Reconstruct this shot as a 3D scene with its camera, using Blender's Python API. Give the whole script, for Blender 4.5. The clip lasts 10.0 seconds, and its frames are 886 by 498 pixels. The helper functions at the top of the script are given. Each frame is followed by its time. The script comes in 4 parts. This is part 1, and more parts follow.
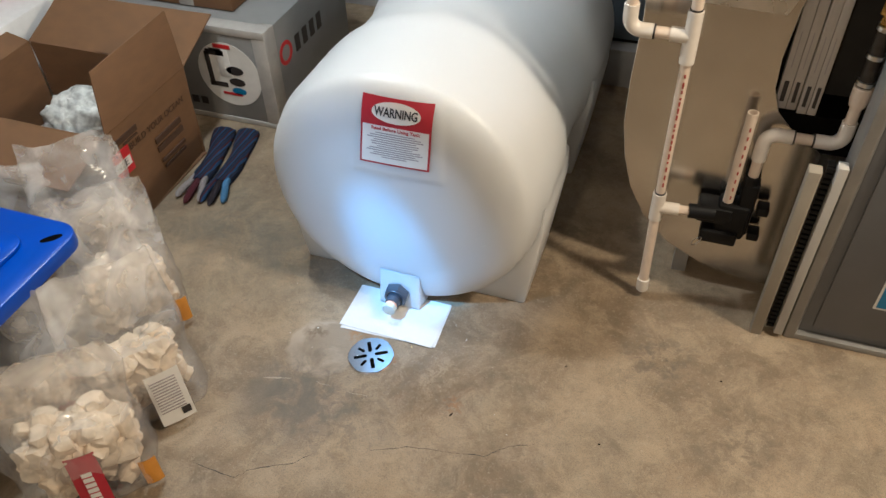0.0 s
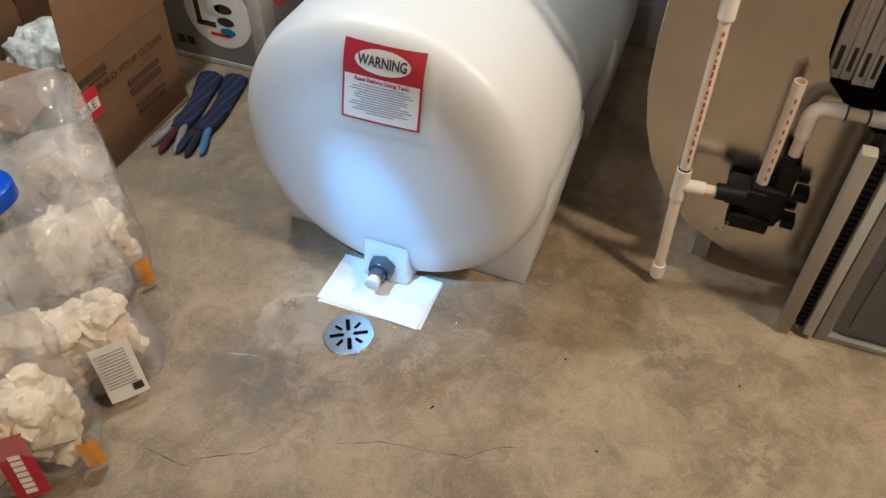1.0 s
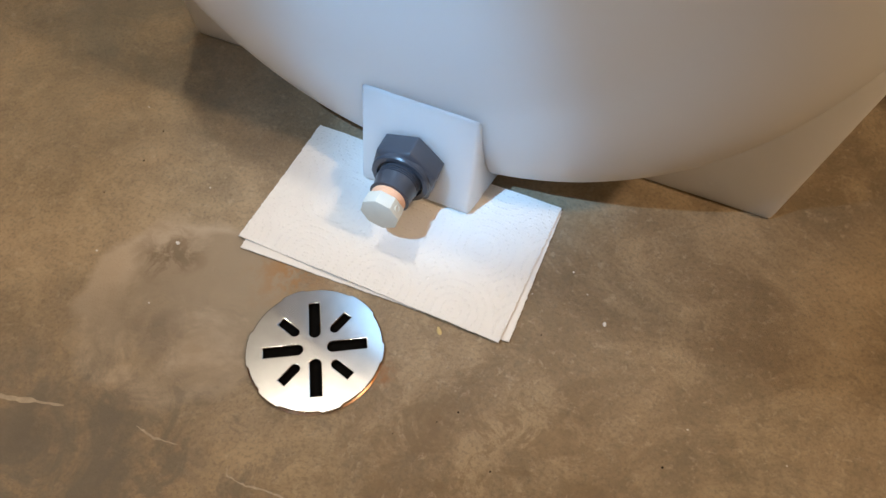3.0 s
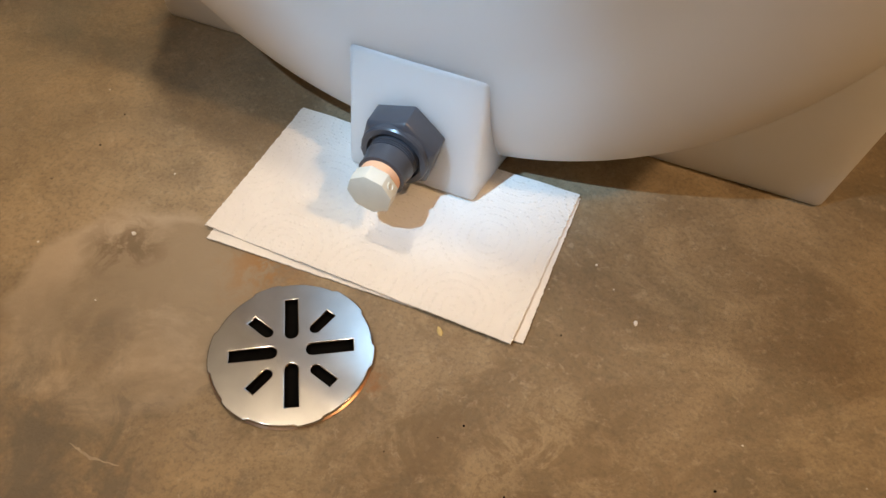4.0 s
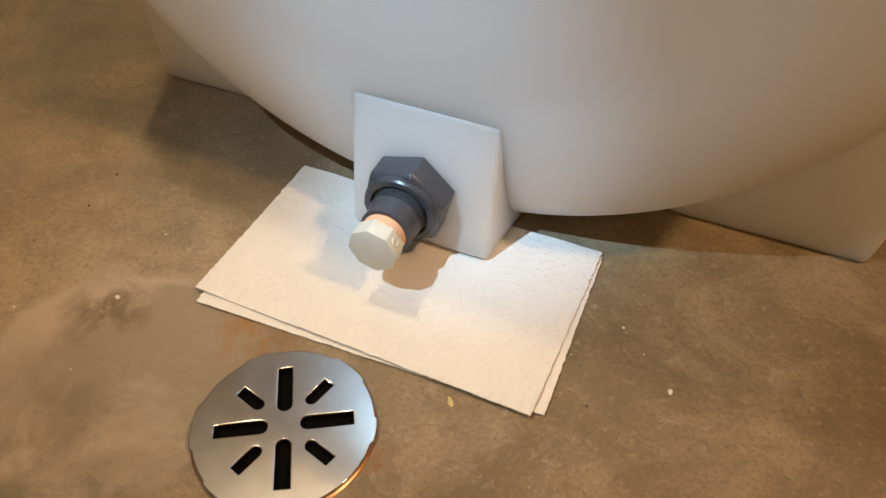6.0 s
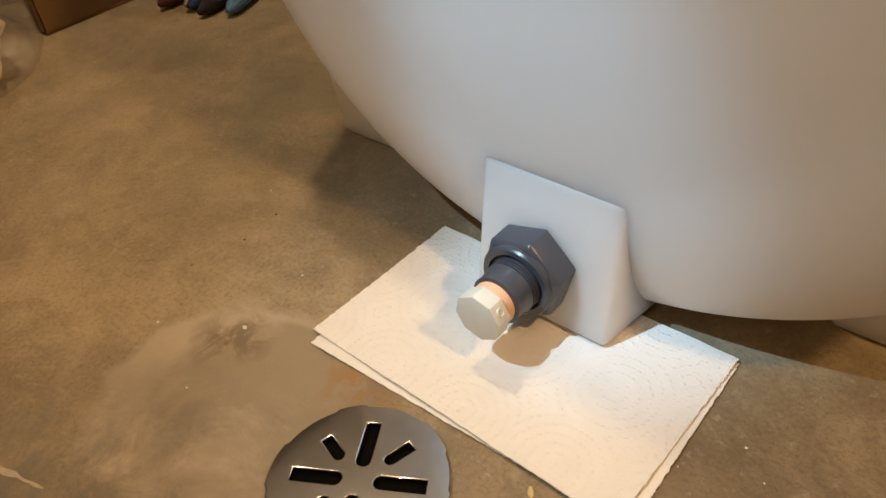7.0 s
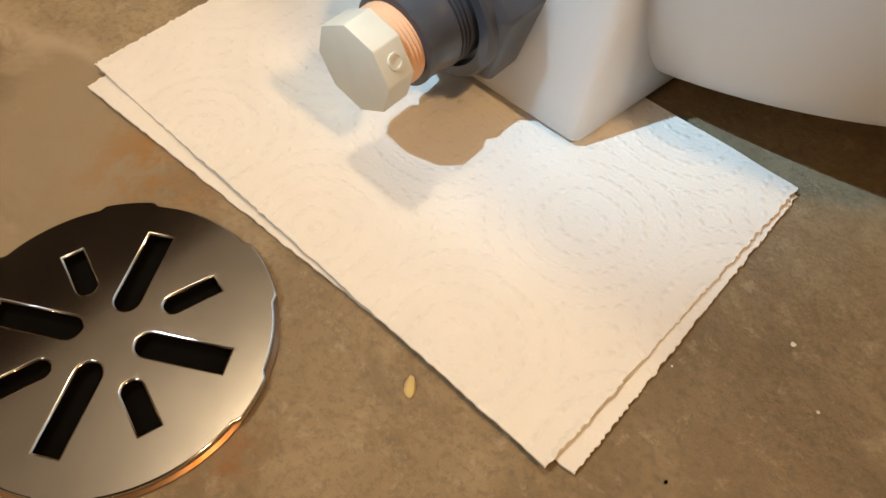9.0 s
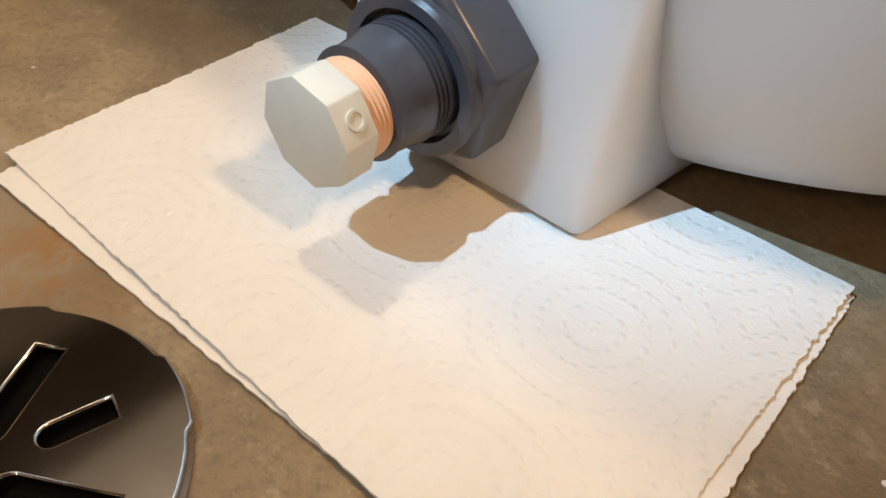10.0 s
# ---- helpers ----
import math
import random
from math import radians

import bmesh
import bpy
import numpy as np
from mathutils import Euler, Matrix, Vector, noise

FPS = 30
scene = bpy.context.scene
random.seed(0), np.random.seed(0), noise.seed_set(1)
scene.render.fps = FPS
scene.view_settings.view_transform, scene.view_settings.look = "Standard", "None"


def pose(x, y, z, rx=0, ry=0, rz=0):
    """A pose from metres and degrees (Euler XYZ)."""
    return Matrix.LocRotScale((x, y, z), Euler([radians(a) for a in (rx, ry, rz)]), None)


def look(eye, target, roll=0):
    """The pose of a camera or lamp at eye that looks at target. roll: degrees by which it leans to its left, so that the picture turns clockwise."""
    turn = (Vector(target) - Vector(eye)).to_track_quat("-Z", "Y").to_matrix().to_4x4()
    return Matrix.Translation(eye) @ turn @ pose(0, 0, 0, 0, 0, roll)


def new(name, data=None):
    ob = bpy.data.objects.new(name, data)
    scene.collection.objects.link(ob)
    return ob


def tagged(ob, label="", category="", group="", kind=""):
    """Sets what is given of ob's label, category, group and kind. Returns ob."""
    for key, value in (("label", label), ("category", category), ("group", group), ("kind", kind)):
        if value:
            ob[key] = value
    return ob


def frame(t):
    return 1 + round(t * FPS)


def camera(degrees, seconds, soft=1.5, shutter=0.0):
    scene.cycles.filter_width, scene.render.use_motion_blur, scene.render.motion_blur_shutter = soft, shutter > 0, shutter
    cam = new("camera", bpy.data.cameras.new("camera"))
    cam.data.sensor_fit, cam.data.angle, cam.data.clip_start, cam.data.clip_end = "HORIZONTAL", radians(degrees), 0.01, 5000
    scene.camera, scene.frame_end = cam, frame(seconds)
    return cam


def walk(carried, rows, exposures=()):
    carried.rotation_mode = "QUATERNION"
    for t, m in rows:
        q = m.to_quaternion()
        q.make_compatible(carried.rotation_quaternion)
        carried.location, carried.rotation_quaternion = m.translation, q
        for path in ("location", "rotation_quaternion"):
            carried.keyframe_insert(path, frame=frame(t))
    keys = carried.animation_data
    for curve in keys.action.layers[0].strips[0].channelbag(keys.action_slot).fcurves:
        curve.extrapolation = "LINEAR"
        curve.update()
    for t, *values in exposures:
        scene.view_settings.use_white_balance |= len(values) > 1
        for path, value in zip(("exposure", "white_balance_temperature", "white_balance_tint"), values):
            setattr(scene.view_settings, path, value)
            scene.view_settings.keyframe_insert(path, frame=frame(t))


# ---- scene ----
cam = camera(59.5, 10.0)
PATH = [
    (0, (0.666, -1.194, 1.65), (0.155, 0.176, 0.285), -2.1),
    (0.5, (0.667, -1.179, 1.632), (0.166, 0.179, 0.251), -1.2),
    (1, (0.657, -0.99, 1.512), (0.131, 0.293, 0.071), -0.5),
    (1.5, (0.541, -0.762, 1.362), (0.002, 0.409, -0.168), -2.7),
    (2, (0.352, -0.499, 1.165), (-0.115, 0.57, -0.459), -4.7),
    (2.5, (0.281, -0.326, 0.866), (-0.185, 0.636, -0.824), -4.5),
    (3, (0.234, -0.239, 0.635), (-0.221, 0.774, -1.028), -0.1),
    (3.2, (0.234, -0.229, 0.588), (-0.235, 0.804, -1.059), 0.0),
    (4.3, (0.217, -0.228, 0.499), (-0.274, 0.943, -1.046), 0.7),
    (4.5, (0.215, -0.225, 0.488), (-0.282, 0.973, -1.034), 0.7),
    (5, (0.201, -0.217, 0.47), (-0.297, 1.032, -1.011), 1.0),
    (5.2, (0.205, -0.217, 0.466), (-0.311, 1.045, -0.997), 0.6),
    (6.3, (0.227, -0.195, 0.448), (-0.439, 1.051, -0.967), -3.0),
    (6.5, (0.242, -0.183, 0.437), (-0.558, 1.022, -0.945), -5.1),
    (7, (0.267, -0.161, 0.44), (-0.827, 0.93, -0.83), -7.0),
    (7.5, (0.276, -0.146, 0.444), (-0.905, 0.893, -0.792), -6.1),
    (8, (0.308, -0.147, 0.421), (-0.813, 0.818, -0.925), -5.8),
    (8.5, (0.304, -0.132, 0.405), (-0.705, 0.785, -1.059), -3.0),
    (9, (0.182, -0.015, 0.26), (-0.508, 0.732, -1.225), 0.6),
    (9.5, (0.172, -0.005, 0.187), (-0.695, 0.938, -1.078), 0.6),
    (10, (0.167, 0.006, 0.195), (-0.69, 0.988, -1.047), 1.6),
]
walk(cam, [(t, look(eye, target, roll)) for t, eye, target, roll in PATH],
     exposures=[(0, 0.53, 4800, 4), (1.5, 0.45, 4850, 4), (2.5, 0.11, 5300, 7), (3.2, 0.06, 6500, 11), (4.5, 0.04, 7600, 14),
                (6.5, 0.00, 8400, 14), (8.5, 0.04, 8900, 14), (9.2, -0.02, 8400, 13), (10, 0.00, 7700, 13)])

# ---- world and lights ----
world = bpy.data.worlds.new("basement")
scene.world = world
world.use_nodes = True
world.node_tree.nodes["Background"].inputs[0].default_value = (0.02, 0.018, 0.015, 1)
world.node_tree.nodes["Background"].inputs[1].default_value = 0.2

WARM = (1.0, 0.69, 0.39)
NEUTRAL = (1.0, 0.86, 0.66)
# first two follow the cast shadows; the third is an added fill light
BULBS_AND_FILL = [((1.70, 0.08, 2.15), 112, 0.09, WARM), ((-0.62, 0.38, 2.2), 52, 0.05, NEUTRAL), ((0.30, -2.60, 2.2), 52, 0.08, WARM)]


def lamp(kind, name, at, energy, colour, radius):
    data = bpy.data.lights.new(name, kind)
    data.energy, data.color, data.shadow_soft_size = energy, colour, radius
    ob = new(name, data)
    ob.matrix_world = Matrix.Translation(at)
    return ob


for at, power, size, tint in BULBS_AND_FILL:
    lamp("POINT", "bulb_and_fill_light", at, power, tint, size)
TORCH = (-0.50, -0.86, 2.05)
for name, power, size, tint in (("torch_core", 215, 9.0, (0.24, 0.58, 1.0)), ("torch_spill", 96, 20.0, (0.56, 0.78, 1.0))):
    torch = lamp("SPOT", name, TORCH, power, tint, 0.012)
    torch.matrix_world = look(TORCH, (0.002, 0.20, 0.175))
    torch.data.spot_size, torch.data.spot_blend = radians(size), 1.0


# ---- materials ----
def mat(name, colour, rough=0.5, metal=0.0, var=0.0, scale=20.0, bump=0.0, bump_scale=80.0, second=None,
        coat=0.0, sss=0.0, depth=0.018, piece=0.0, stretch=(1, 1, 1)):
    m = bpy.data.materials.new(name)
    m.use_nodes = True
    nt = m.node_tree
    n, l = nt.nodes, nt.links
    b = n["Principled BSDF"]
    b.inputs["Roughness"].default_value = rough
    b.inputs["Metallic"].default_value = metal
    b.inputs["Coat Weight"].default_value = coat
    if sss:
        b.inputs["Subsurface Weight"].default_value = sss
        b.inputs["Subsurface Radius"].default_value = (1.0, 0.97, 0.92)
        b.inputs["Subsurface Scale"].default_value = depth
    geo = n.new("ShaderNodeNewGeometry")
    mp = n.new("ShaderNodeMapping")
    mp.inputs["Scale"].default_value = stretch
    l.new(geo.outputs["Position"], mp.inputs["Vector"])
    src = mp.outputs["Vector"]
    second = second or tuple(c * (1 - var) for c in colour)
    tex = n.new("ShaderNodeTexNoise")
    tex.inputs["Scale"].default_value, tex.inputs["Detail"].default_value = scale, 6
    l.new(src, tex.inputs["Vector"])
    ramp = n.new("ShaderNodeValToRGB")
    ramp.color_ramp.elements[0].position, ramp.color_ramp.elements[1].position = 0.35, 0.65
    ramp.color_ramp.elements[0].color = (*second, 1)
    ramp.color_ramp.elements[1].color = (*colour, 1)
    l.new(tex.outputs["Fac"], ramp.inputs["Fac"])
    out = ramp.outputs["Color"]
    if piece:
        info = n.new("ShaderNodeObjectInfo")
        hsv = n.new("ShaderNodeHueSaturation")
        mr = n.new("ShaderNodeMapRange")
        mr.inputs["To Min"].default_value, mr.inputs["To Max"].default_value = 1 - piece, 1 + piece
        l.new(info.outputs["Random"], mr.inputs["Value"])
        l.new(mr.outputs["Result"], hsv.inputs["Value"])
        l.new(out, hsv.inputs["Color"])
        out = hsv.outputs["Color"]
    l.new(out, b.inputs["Base Color"])
    rr = n.new("ShaderNodeMapRange")
    rr.inputs["To Min"].default_value, rr.inputs["To Max"].default_value = rough * 0.85, min(1, rough * 1.15)
    l.new(tex.outputs["Fac"], rr.inputs["Value"])
    l.new(rr.outputs["Result"], b.inputs["Roughness"])
    if bump:
        t2 = n.new("ShaderNodeTexNoise")
        t2.inputs["Scale"].default_value, t2.inputs["Detail"].default_value = bump_scale, 5
        l.new(src, t2.inputs["Vector"])
        bp = n.new("ShaderNodeBump")
        bp.inputs["Strength"].default_value, bp.inputs["Distance"].default_value = bump, 0.004
        l.new(t2.outputs["Fac"], bp.inputs["Height"])
        l.new(bp.outputs["Normal"], b.inputs["Normal"])
    return m


def mix(nt, fac, a, b, blend="MIX"):
    k = nt.nodes.new("ShaderNodeMix")
    k.data_type, k.blend_type = "RGBA", blend
    for i, v in ((0, fac), (6, a), (7, b)):
        if isinstance(v, (int, float)):
            k.inputs[i].default_value = v
        elif isinstance(v, tuple):
            k.inputs[i].default_value = (*v, 1)
        else:
            nt.links.new(v, k.inputs[i])
    return k.outputs[2]


def concrete_floor():
    m = bpy.data.materials.new("floor_concrete")
    m.use_nodes = True
    nt = m.node_tree
    n, l = nt.nodes, nt.links
    b = n["Principled BSDF"]
    pos = n.new("ShaderNodeNewGeometry").outputs["Position"]

    def noise_tex(scale, detail=6, rough=0.55, distort=0.0, lo=0.4, hi=0.6):
        t = n.new("ShaderNodeTexNoise")
        t.inputs["Scale"].default_value, t.inputs["Detail"].default_value = scale, detail
        t.inputs["Roughness"].default_value, t.inputs["Distortion"].default_value = rough, distort
        l.new(pos, t.inputs["Vector"])
        r = n.new("ShaderNodeMapRange")
        r.inputs["From Min"].default_value, r.inputs["From Max"].default_value = lo, hi
        l.new(t.outputs["Fac"], r.inputs["Value"])
        return r.outputs["Result"]

    def spot(x, y, r0, r1):
        s = n.new("ShaderNodeVectorMath")
        s.operation = "DISTANCE"
        s.inputs[1].default_value = (x, y, 0)
        w = n.new("ShaderNodeTexNoise")
        w.inputs["Scale"].default_value = 18
        l.new(pos, w.inputs["Vector"])
        l.new(pos, s.inputs[0])
        a = n.new("ShaderNodeMath")
        a.operation = "MULTIPLY_ADD"
        a.inputs[1].default_value, a.inputs[2].default_value = 0.06, -0.03
        l.new(w.outputs["Fac"], a.inputs[0])
        d = n.new("ShaderNodeMath")
        l.new(s.outputs["Value"], d.inputs[0])
        l.new(a.outputs[0], d.inputs[1])
        r = n.new("ShaderNodeMapRange")
        r.inputs["From Min"].default_value, r.inputs["From Max"].default_value = r1, r0
        l.new(d.outputs[0], r.inputs["Value"])
        return r.outputs["Result"]

    def times(a, k):
        t = n.new("ShaderNodeMath")
        t.operation = "MULTIPLY"
        l.new(a, t.inputs[0])
        if isinstance(k, float):
            t.inputs[1].default_value = k
        else:
            l.new(k, t.inputs[1])
        return t.outputs[0]

    c = mix(nt, noise_tex(2.6, 6, 0.55, 0.9, 0.41, 0.59), (0.220, 0.161, 0.097), (0.370, 0.281, 0.177))
    c = mix(nt, times(noise_tex(4.4, 8, 0.62, 0.7, 0.48, 0.64), 0.40), c, (0.150, 0.130, 0.088))
    c = mix(nt, times(noise_tex(8.5, 9, 0.68, 0.9, 0.48, 0.61), 0.52), c, (0.435, 0.338, 0.215))
    c = mix(nt, times(noise_tex(13, 9, 0.72, 0.6, 0.49, 0.63), 0.42), c, (0.147, 0.110, 0.067))
    c = mix(nt, times(noise_tex(27, 9, 0.72, 0.5, 0.50, 0.70), 0.32), c, (0.418, 0.338, 0.230))
    c = mix(nt, times(noise_tex(38, 9, 0.74, 0.4, 0.54, 0.68), 0.34), c, (0.119, 0.095, 0.063))
    c = mix(nt, times(noise_tex(90, 8, 0.75, 0.3, 0.55, 0.66), 0.50), c, (0.460, 0.383, 0.279))
    c = mix(nt, times(noise_tex(260, 5, 0.7, 0, 0.48, 0.66), 0.46), c, (0.100, 0.083, 0.060))
    # pale dried ring beside the drain, grey wear in front of it, rust by the rim
    ring = spot(-0.138, -0.010, 0.094, 0.108)
    c = mix(nt, times(ring, 0.85), c, (0.443, 0.359, 0.263))
    c = mix(nt, times(times(spot(-0.120, 0.000, 0.078, 0.094), noise_tex(16, 8, 0.66, 0.6, 0.30, 0.50)), 0.85), c, (0.273, 0.213, 0.142))
    c = mix(nt, times(times(spot(-0.185, 0.035, 0.012, 0.040), noise_tex(40, 7, 0.66, 0.6, 0.44, 0.54)), 0.75), c, (0.145, 0.100, 0.055))
    c = mix(nt, times(times(spot(-0.140, -0.045, 0.010, 0.034), noise_tex(34, 7, 0.66, 0.6, 0.44, 0.56)), 0.6), c, (0.19, 0.145, 0.095))
    c = mix(nt, times(times(spot(-0.04, -0.18, 0.05, 0.24), noise_tex(18, 9, 0.70, 0.9, 0.50, 0.58)), 0.62), c, (0.125, 0.108, 0.085))
    c = mix(nt, times(times(spot(0.16, -0.02, 0.05, 0.20), noise_tex(24, 9, 0.70, 0.9, 0.50, 0.58)), 0.62), c, (0.165, 0.112, 0.06))
    c = mix(nt, times(times(spot(-0.15, -0.17, 0.05, 0.19), noise_tex(12, 9, 0.7, 0.8, 0.36, 0.54)), 0.85), c, (0.140, 0.124, 0.10))
    # two greyer patches left of the tank
    c = mix(nt, times(times(spot(-0.34, 0.34, 0.05, 0.30), noise_tex(10, 9, 0.68, 0.8, 0.40, 0.58)), 0.6), c, (0.150, 0.142, 0.115))
    c = mix(nt, times(times(spot(-0.62, 0.34, 0.05, 0.35), noise_tex(9, 9, 0.68, 0.8, 0.42, 0.58)), 0.6), c, (0.150, 0.140, 0.112))
    c = mix(nt, times(times(spot(-0.060, 0.060, 0.005, 0.050), noise_tex(55, 7, 0.68, 0.3, 0.42, 0.56)), 0.85), c, (0.30, 0.145, 0.04))
    c = mix(nt, times(times(spot(0.070, 0.000, 0.0, 0.020), noise_tex(80, 7, 0.66, 0.2, 0.47, 0.57)), 0.7), c, (0.27, 0.105, 0.025))
    c = mix(nt, times(times(spot(0.262, -0.082, 0.0, 0.04), noise_tex(55, 6, 0.6, 0.5, 0.5, 0.58)), 0.8), c, (0.27, 0.13, 0.04))
    c = mix(nt, times(spot(0.182, 0.235, 0.006, 0.03), 0.5), c, (0.2, 0.135, 0.065))
    c = mix(nt, times(times(spot(0.75, 0.22, 0.02, 0.14), noise_tex(30, 8, 0.7, 0.5, 0.5, 0.58)), 0.8), c, (0.13, 0.105, 0.08))
    c = mix(nt, times(times(spot(0.97, 0.03, 0.02, 0.2), noise_tex(24, 8, 0.7, 0.5, 0.5, 0.60)), 0.75), c, (0.15, 0.115, 0.078))
    l.new(c, b.inputs["Base Color"])
    rg = n.new("ShaderNodeMapRange")
    rg.inputs["To Min"].default_value, rg.inputs["To Max"].default_value = 0.42, 0.72
    l.new(noise_tex(7, 6), rg.inputs["Value"])
    l.new(rg.outputs["Result"], b.inputs["Roughness"])
    bp = n.new("ShaderNodeBump")
    bp.inputs["Strength"].default_value, bp.inputs["Distance"].default_value = 0.5, 0.0025
    l.new(noise_tex(120, 8, 0.75, 0, 0.2, 0.8), bp.inputs["Height"])
    l.new(bp.outputs["Normal"], b.inputs["Normal"])
    return m


def towel_paper():
    m = mat("towel_paper", (0.77, 0.75, 0.72), 0.95, var=0.03, scale=60)
    nt = m.node_tree
    n, l = nt.nodes, nt.links
    b = n["Principled BSDF"]
    b.inputs["Subsurface Weight"].default_value = 0.15
    b.inputs["Subsurface Radius"].default_value = (0.004, 0.004, 0.004)
    b.inputs["Specular IOR Level"].default_value = 0.15
    pos = n.new("ShaderNodeNewGeometry").outputs["Position"]

    def vec(op, a, k):
        v = n.new("ShaderNodeVectorMath")
        v.operation = op
        l.new(a, v.inputs[0])
        if k is not None:
            v.inputs[1].default_value = k
        return v.outputs["Value" if op == "LENGTH" else "Vector"]

    def num(op, a, k):
        v = n.new("ShaderNodeMath")
        v.operation = op
        l.new(a, v.inputs[0])
        if isinstance(k, float):
            v.inputs[1].default_value = k
        elif k is not None:
            l.new(k, v.inputs[1])
        return v.outputs[0]
    cell = vec("SUBTRACT", vec("FRACTION", vec("MULTIPLY", vec("ADD", pos, (10.02, 10.03, 0)), (13.0, 13.0, 0)), None), (0.5, 0.5, 0))
    rings = num("SINE", num("MULTIPLY", vec("LENGTH", cell, None), 62.0), None)
    vor = n.new("ShaderNodeTexVoronoi")
    vor.inputs["Scale"].default_value, vor.inputs["Randomness"].default_value = 230, 0.25
    l.new(pos, vor.inputs["Vector"])
    knob = num("SUBTRACT", num("MULTIPLY", vor.outputs["Distance"], -1.9), -1.0)
    dots = num("MULTIPLY", num("MAXIMUM", rings, 0.0), num("MAXIMUM", knob, 0.0))
    fine = n.new("ShaderNodeTexNoise")
    fine.inputs["Scale"].default_value = 700
    l.new(pos, fine.inputs["Vector"])
    h = num("ADD", dots, num("MULTIPLY", fine.outputs["Fac"], 0.35))
    bp = n.new("ShaderNodeBump")
    bp.inputs["Strength"].default_value, bp.inputs["Distance"].default_value = 0.5, 0.0014
    l.new(h, bp.inputs["Height"])
    l.new(bp.outputs["Normal"], b.inputs["Normal"])
    return m


def film(name, low, high):
    m = bpy.data.materials.new(name)
    m.use_nodes = True
    nt = m.node_tree
    n, l = nt.nodes, nt.links
    b = n["Principled BSDF"]
    b.inputs["Base Color"].default_value = (0.95, 0.94, 0.93, 1)
    b.inputs["Roughness"].default_value = 0.12
    tr = n.new("ShaderNodeBsdfTransparent")
    tr.inputs[0].default_value = (0.95, 0.94, 0.93, 1)
    mx = n.new("ShaderNodeMixShader")
    pos = n.new("ShaderNodeNewGeometry").outputs["Position"]
    t = n.new("ShaderNodeTexNoise")
    t.inputs["Scale"].default_value, t.inputs["Detail"].default_value, t.inputs["Distortion"].default_value = 11, 3, 0.7
    l.new(pos, t.inputs["Vector"])
    r = n.new("ShaderNodeMapRange")
    r.inputs["From Min"].default_value, r.inputs["From Max"].default_value = 0.35, 0.70
    r.inputs["To Min"].default_value, r.inputs["To Max"].default_value = low, high
    l.new(t.outputs["Fac"], r.inputs["Value"])
    l.new(r.outputs["Result"], mx.inputs[0])
    bp = n.new("ShaderNodeBump")
    bp.inputs["Strength"].default_value, bp.inputs["Distance"].default_value = 0.8, 0.014
    l.new(t.outputs["Fac"], bp.inputs["Height"])
    l.new(bp.outputs["Normal"], b.inputs["Normal"])
    l.new(tr.outputs[0], mx.inputs[1])
    l.new(b.outputs[0], mx.inputs[2])
    gl = n.new("ShaderNodeBsdfGlossy")
    gl.inputs["Roughness"].default_value = 0.09
    l.new(bp.outputs["Normal"], gl.inputs["Normal"])
    fr = n.new("ShaderNodeFresnel")
    fr.inputs["IOR"].default_value = 1.5
    l.new(bp.outputs["Normal"], fr.inputs["Normal"])
    m2 = n.new("ShaderNodeMixShader")
    gk = n.new("ShaderNodeMath")
    gk.operation = "MULTIPLY"
    gk.inputs[1].default_value = 0.25
    l.new(fr.outputs[0], gk.inputs[0])
    l.new(gk.outputs[0], m2.inputs[0])
    l.new(mx.outputs[0], m2.inputs[1])
    l.new(gl.outputs[0], m2.inputs[2])
    l.new(m2.outputs[0], n["Material Output"].inputs["Surface"])
    return m


def knit():
    m = mat("striped_knit", (0.03, 0.06, 0.16), 0.95, var=0.3, scale=200, bump=0.6, bump_scale=300)
    nt = m.node_tree
    n, l = nt.nodes, nt.links
    b = n["Principled BSDF"]
    sep = n.new("ShaderNodeSeparateXYZ")
    l.new(n.new("ShaderNodeNewGeometry").outputs["Position"], sep.inputs[0])
    k = n.new("ShaderNodeMath")
    k.operation = "MULTIPLY"
    k.inputs[1].default_value = 38
    l.new(sep.outputs[0], k.inputs[0])
    f = n.new("ShaderNodeMath")
    f.operation = "FRACT"
    l.new(k.outputs[0], f.inputs[0])
    r = n.new("ShaderNodeValToRGB")
    r.color_ramp.interpolation = "CONSTANT"
    e = r.color_ramp.elements
    e[0].color = (0.010, 0.018, 0.05, 1)
    e[1].position, e[1].color = 0.4, (0.045, 0.007, 0.012, 1)
    x = e.new(0.6)
    x.color = (0.015, 0.05, 0.13, 1)
    x = e.new(0.85)
    x.color = (0.006, 0.008, 0.014, 1)
    l.new(f.outputs[0], r.inputs["Fac"])
    l.new(r.outputs["Color"], b.inputs["Base Color"])
    return m


M_FLOOR = concrete_floor()
M_WALL = mat("wall_concrete", (0.36, 0.35, 0.33), 0.85, var=0.25, scale=4, bump=0.3, bump_scale=60)
M_DRYWALL = mat("wall_paint", (0.22, 0.21, 0.20), 0.8, var=0.08, scale=3, bump=0.05)
# pale tone of the added overhead panel that the drain steel reflects
M_REFLECTED_PALE = mat("reflected_pale", (0.64, 0.66, 0.69), 0.8, var=0.08, scale=3, bump=0.05)
M_JOIST = mat("joist_wood", (0.055, 0.029, 0.016), 0.8, var=0.4, scale=9, stretch=(6, 1, 6))
M_TANK = mat("tank_poly", (0.70, 0.71, 0.715), 0.40, var=0.03, scale=3, bump=0.03, bump_scale=25, sss=0.85, depth=0.09)
M_STEEL = mat("drain_steel", (0.64, 0.62, 0.60), 0.10, 1.0, var=0.1, scale=45)
M_COPPER = mat("copper_rim", (0.40, 0.33, 0.27), 0.35, 1.0, second=(0.30, 0.13, 0.05), scale=38)
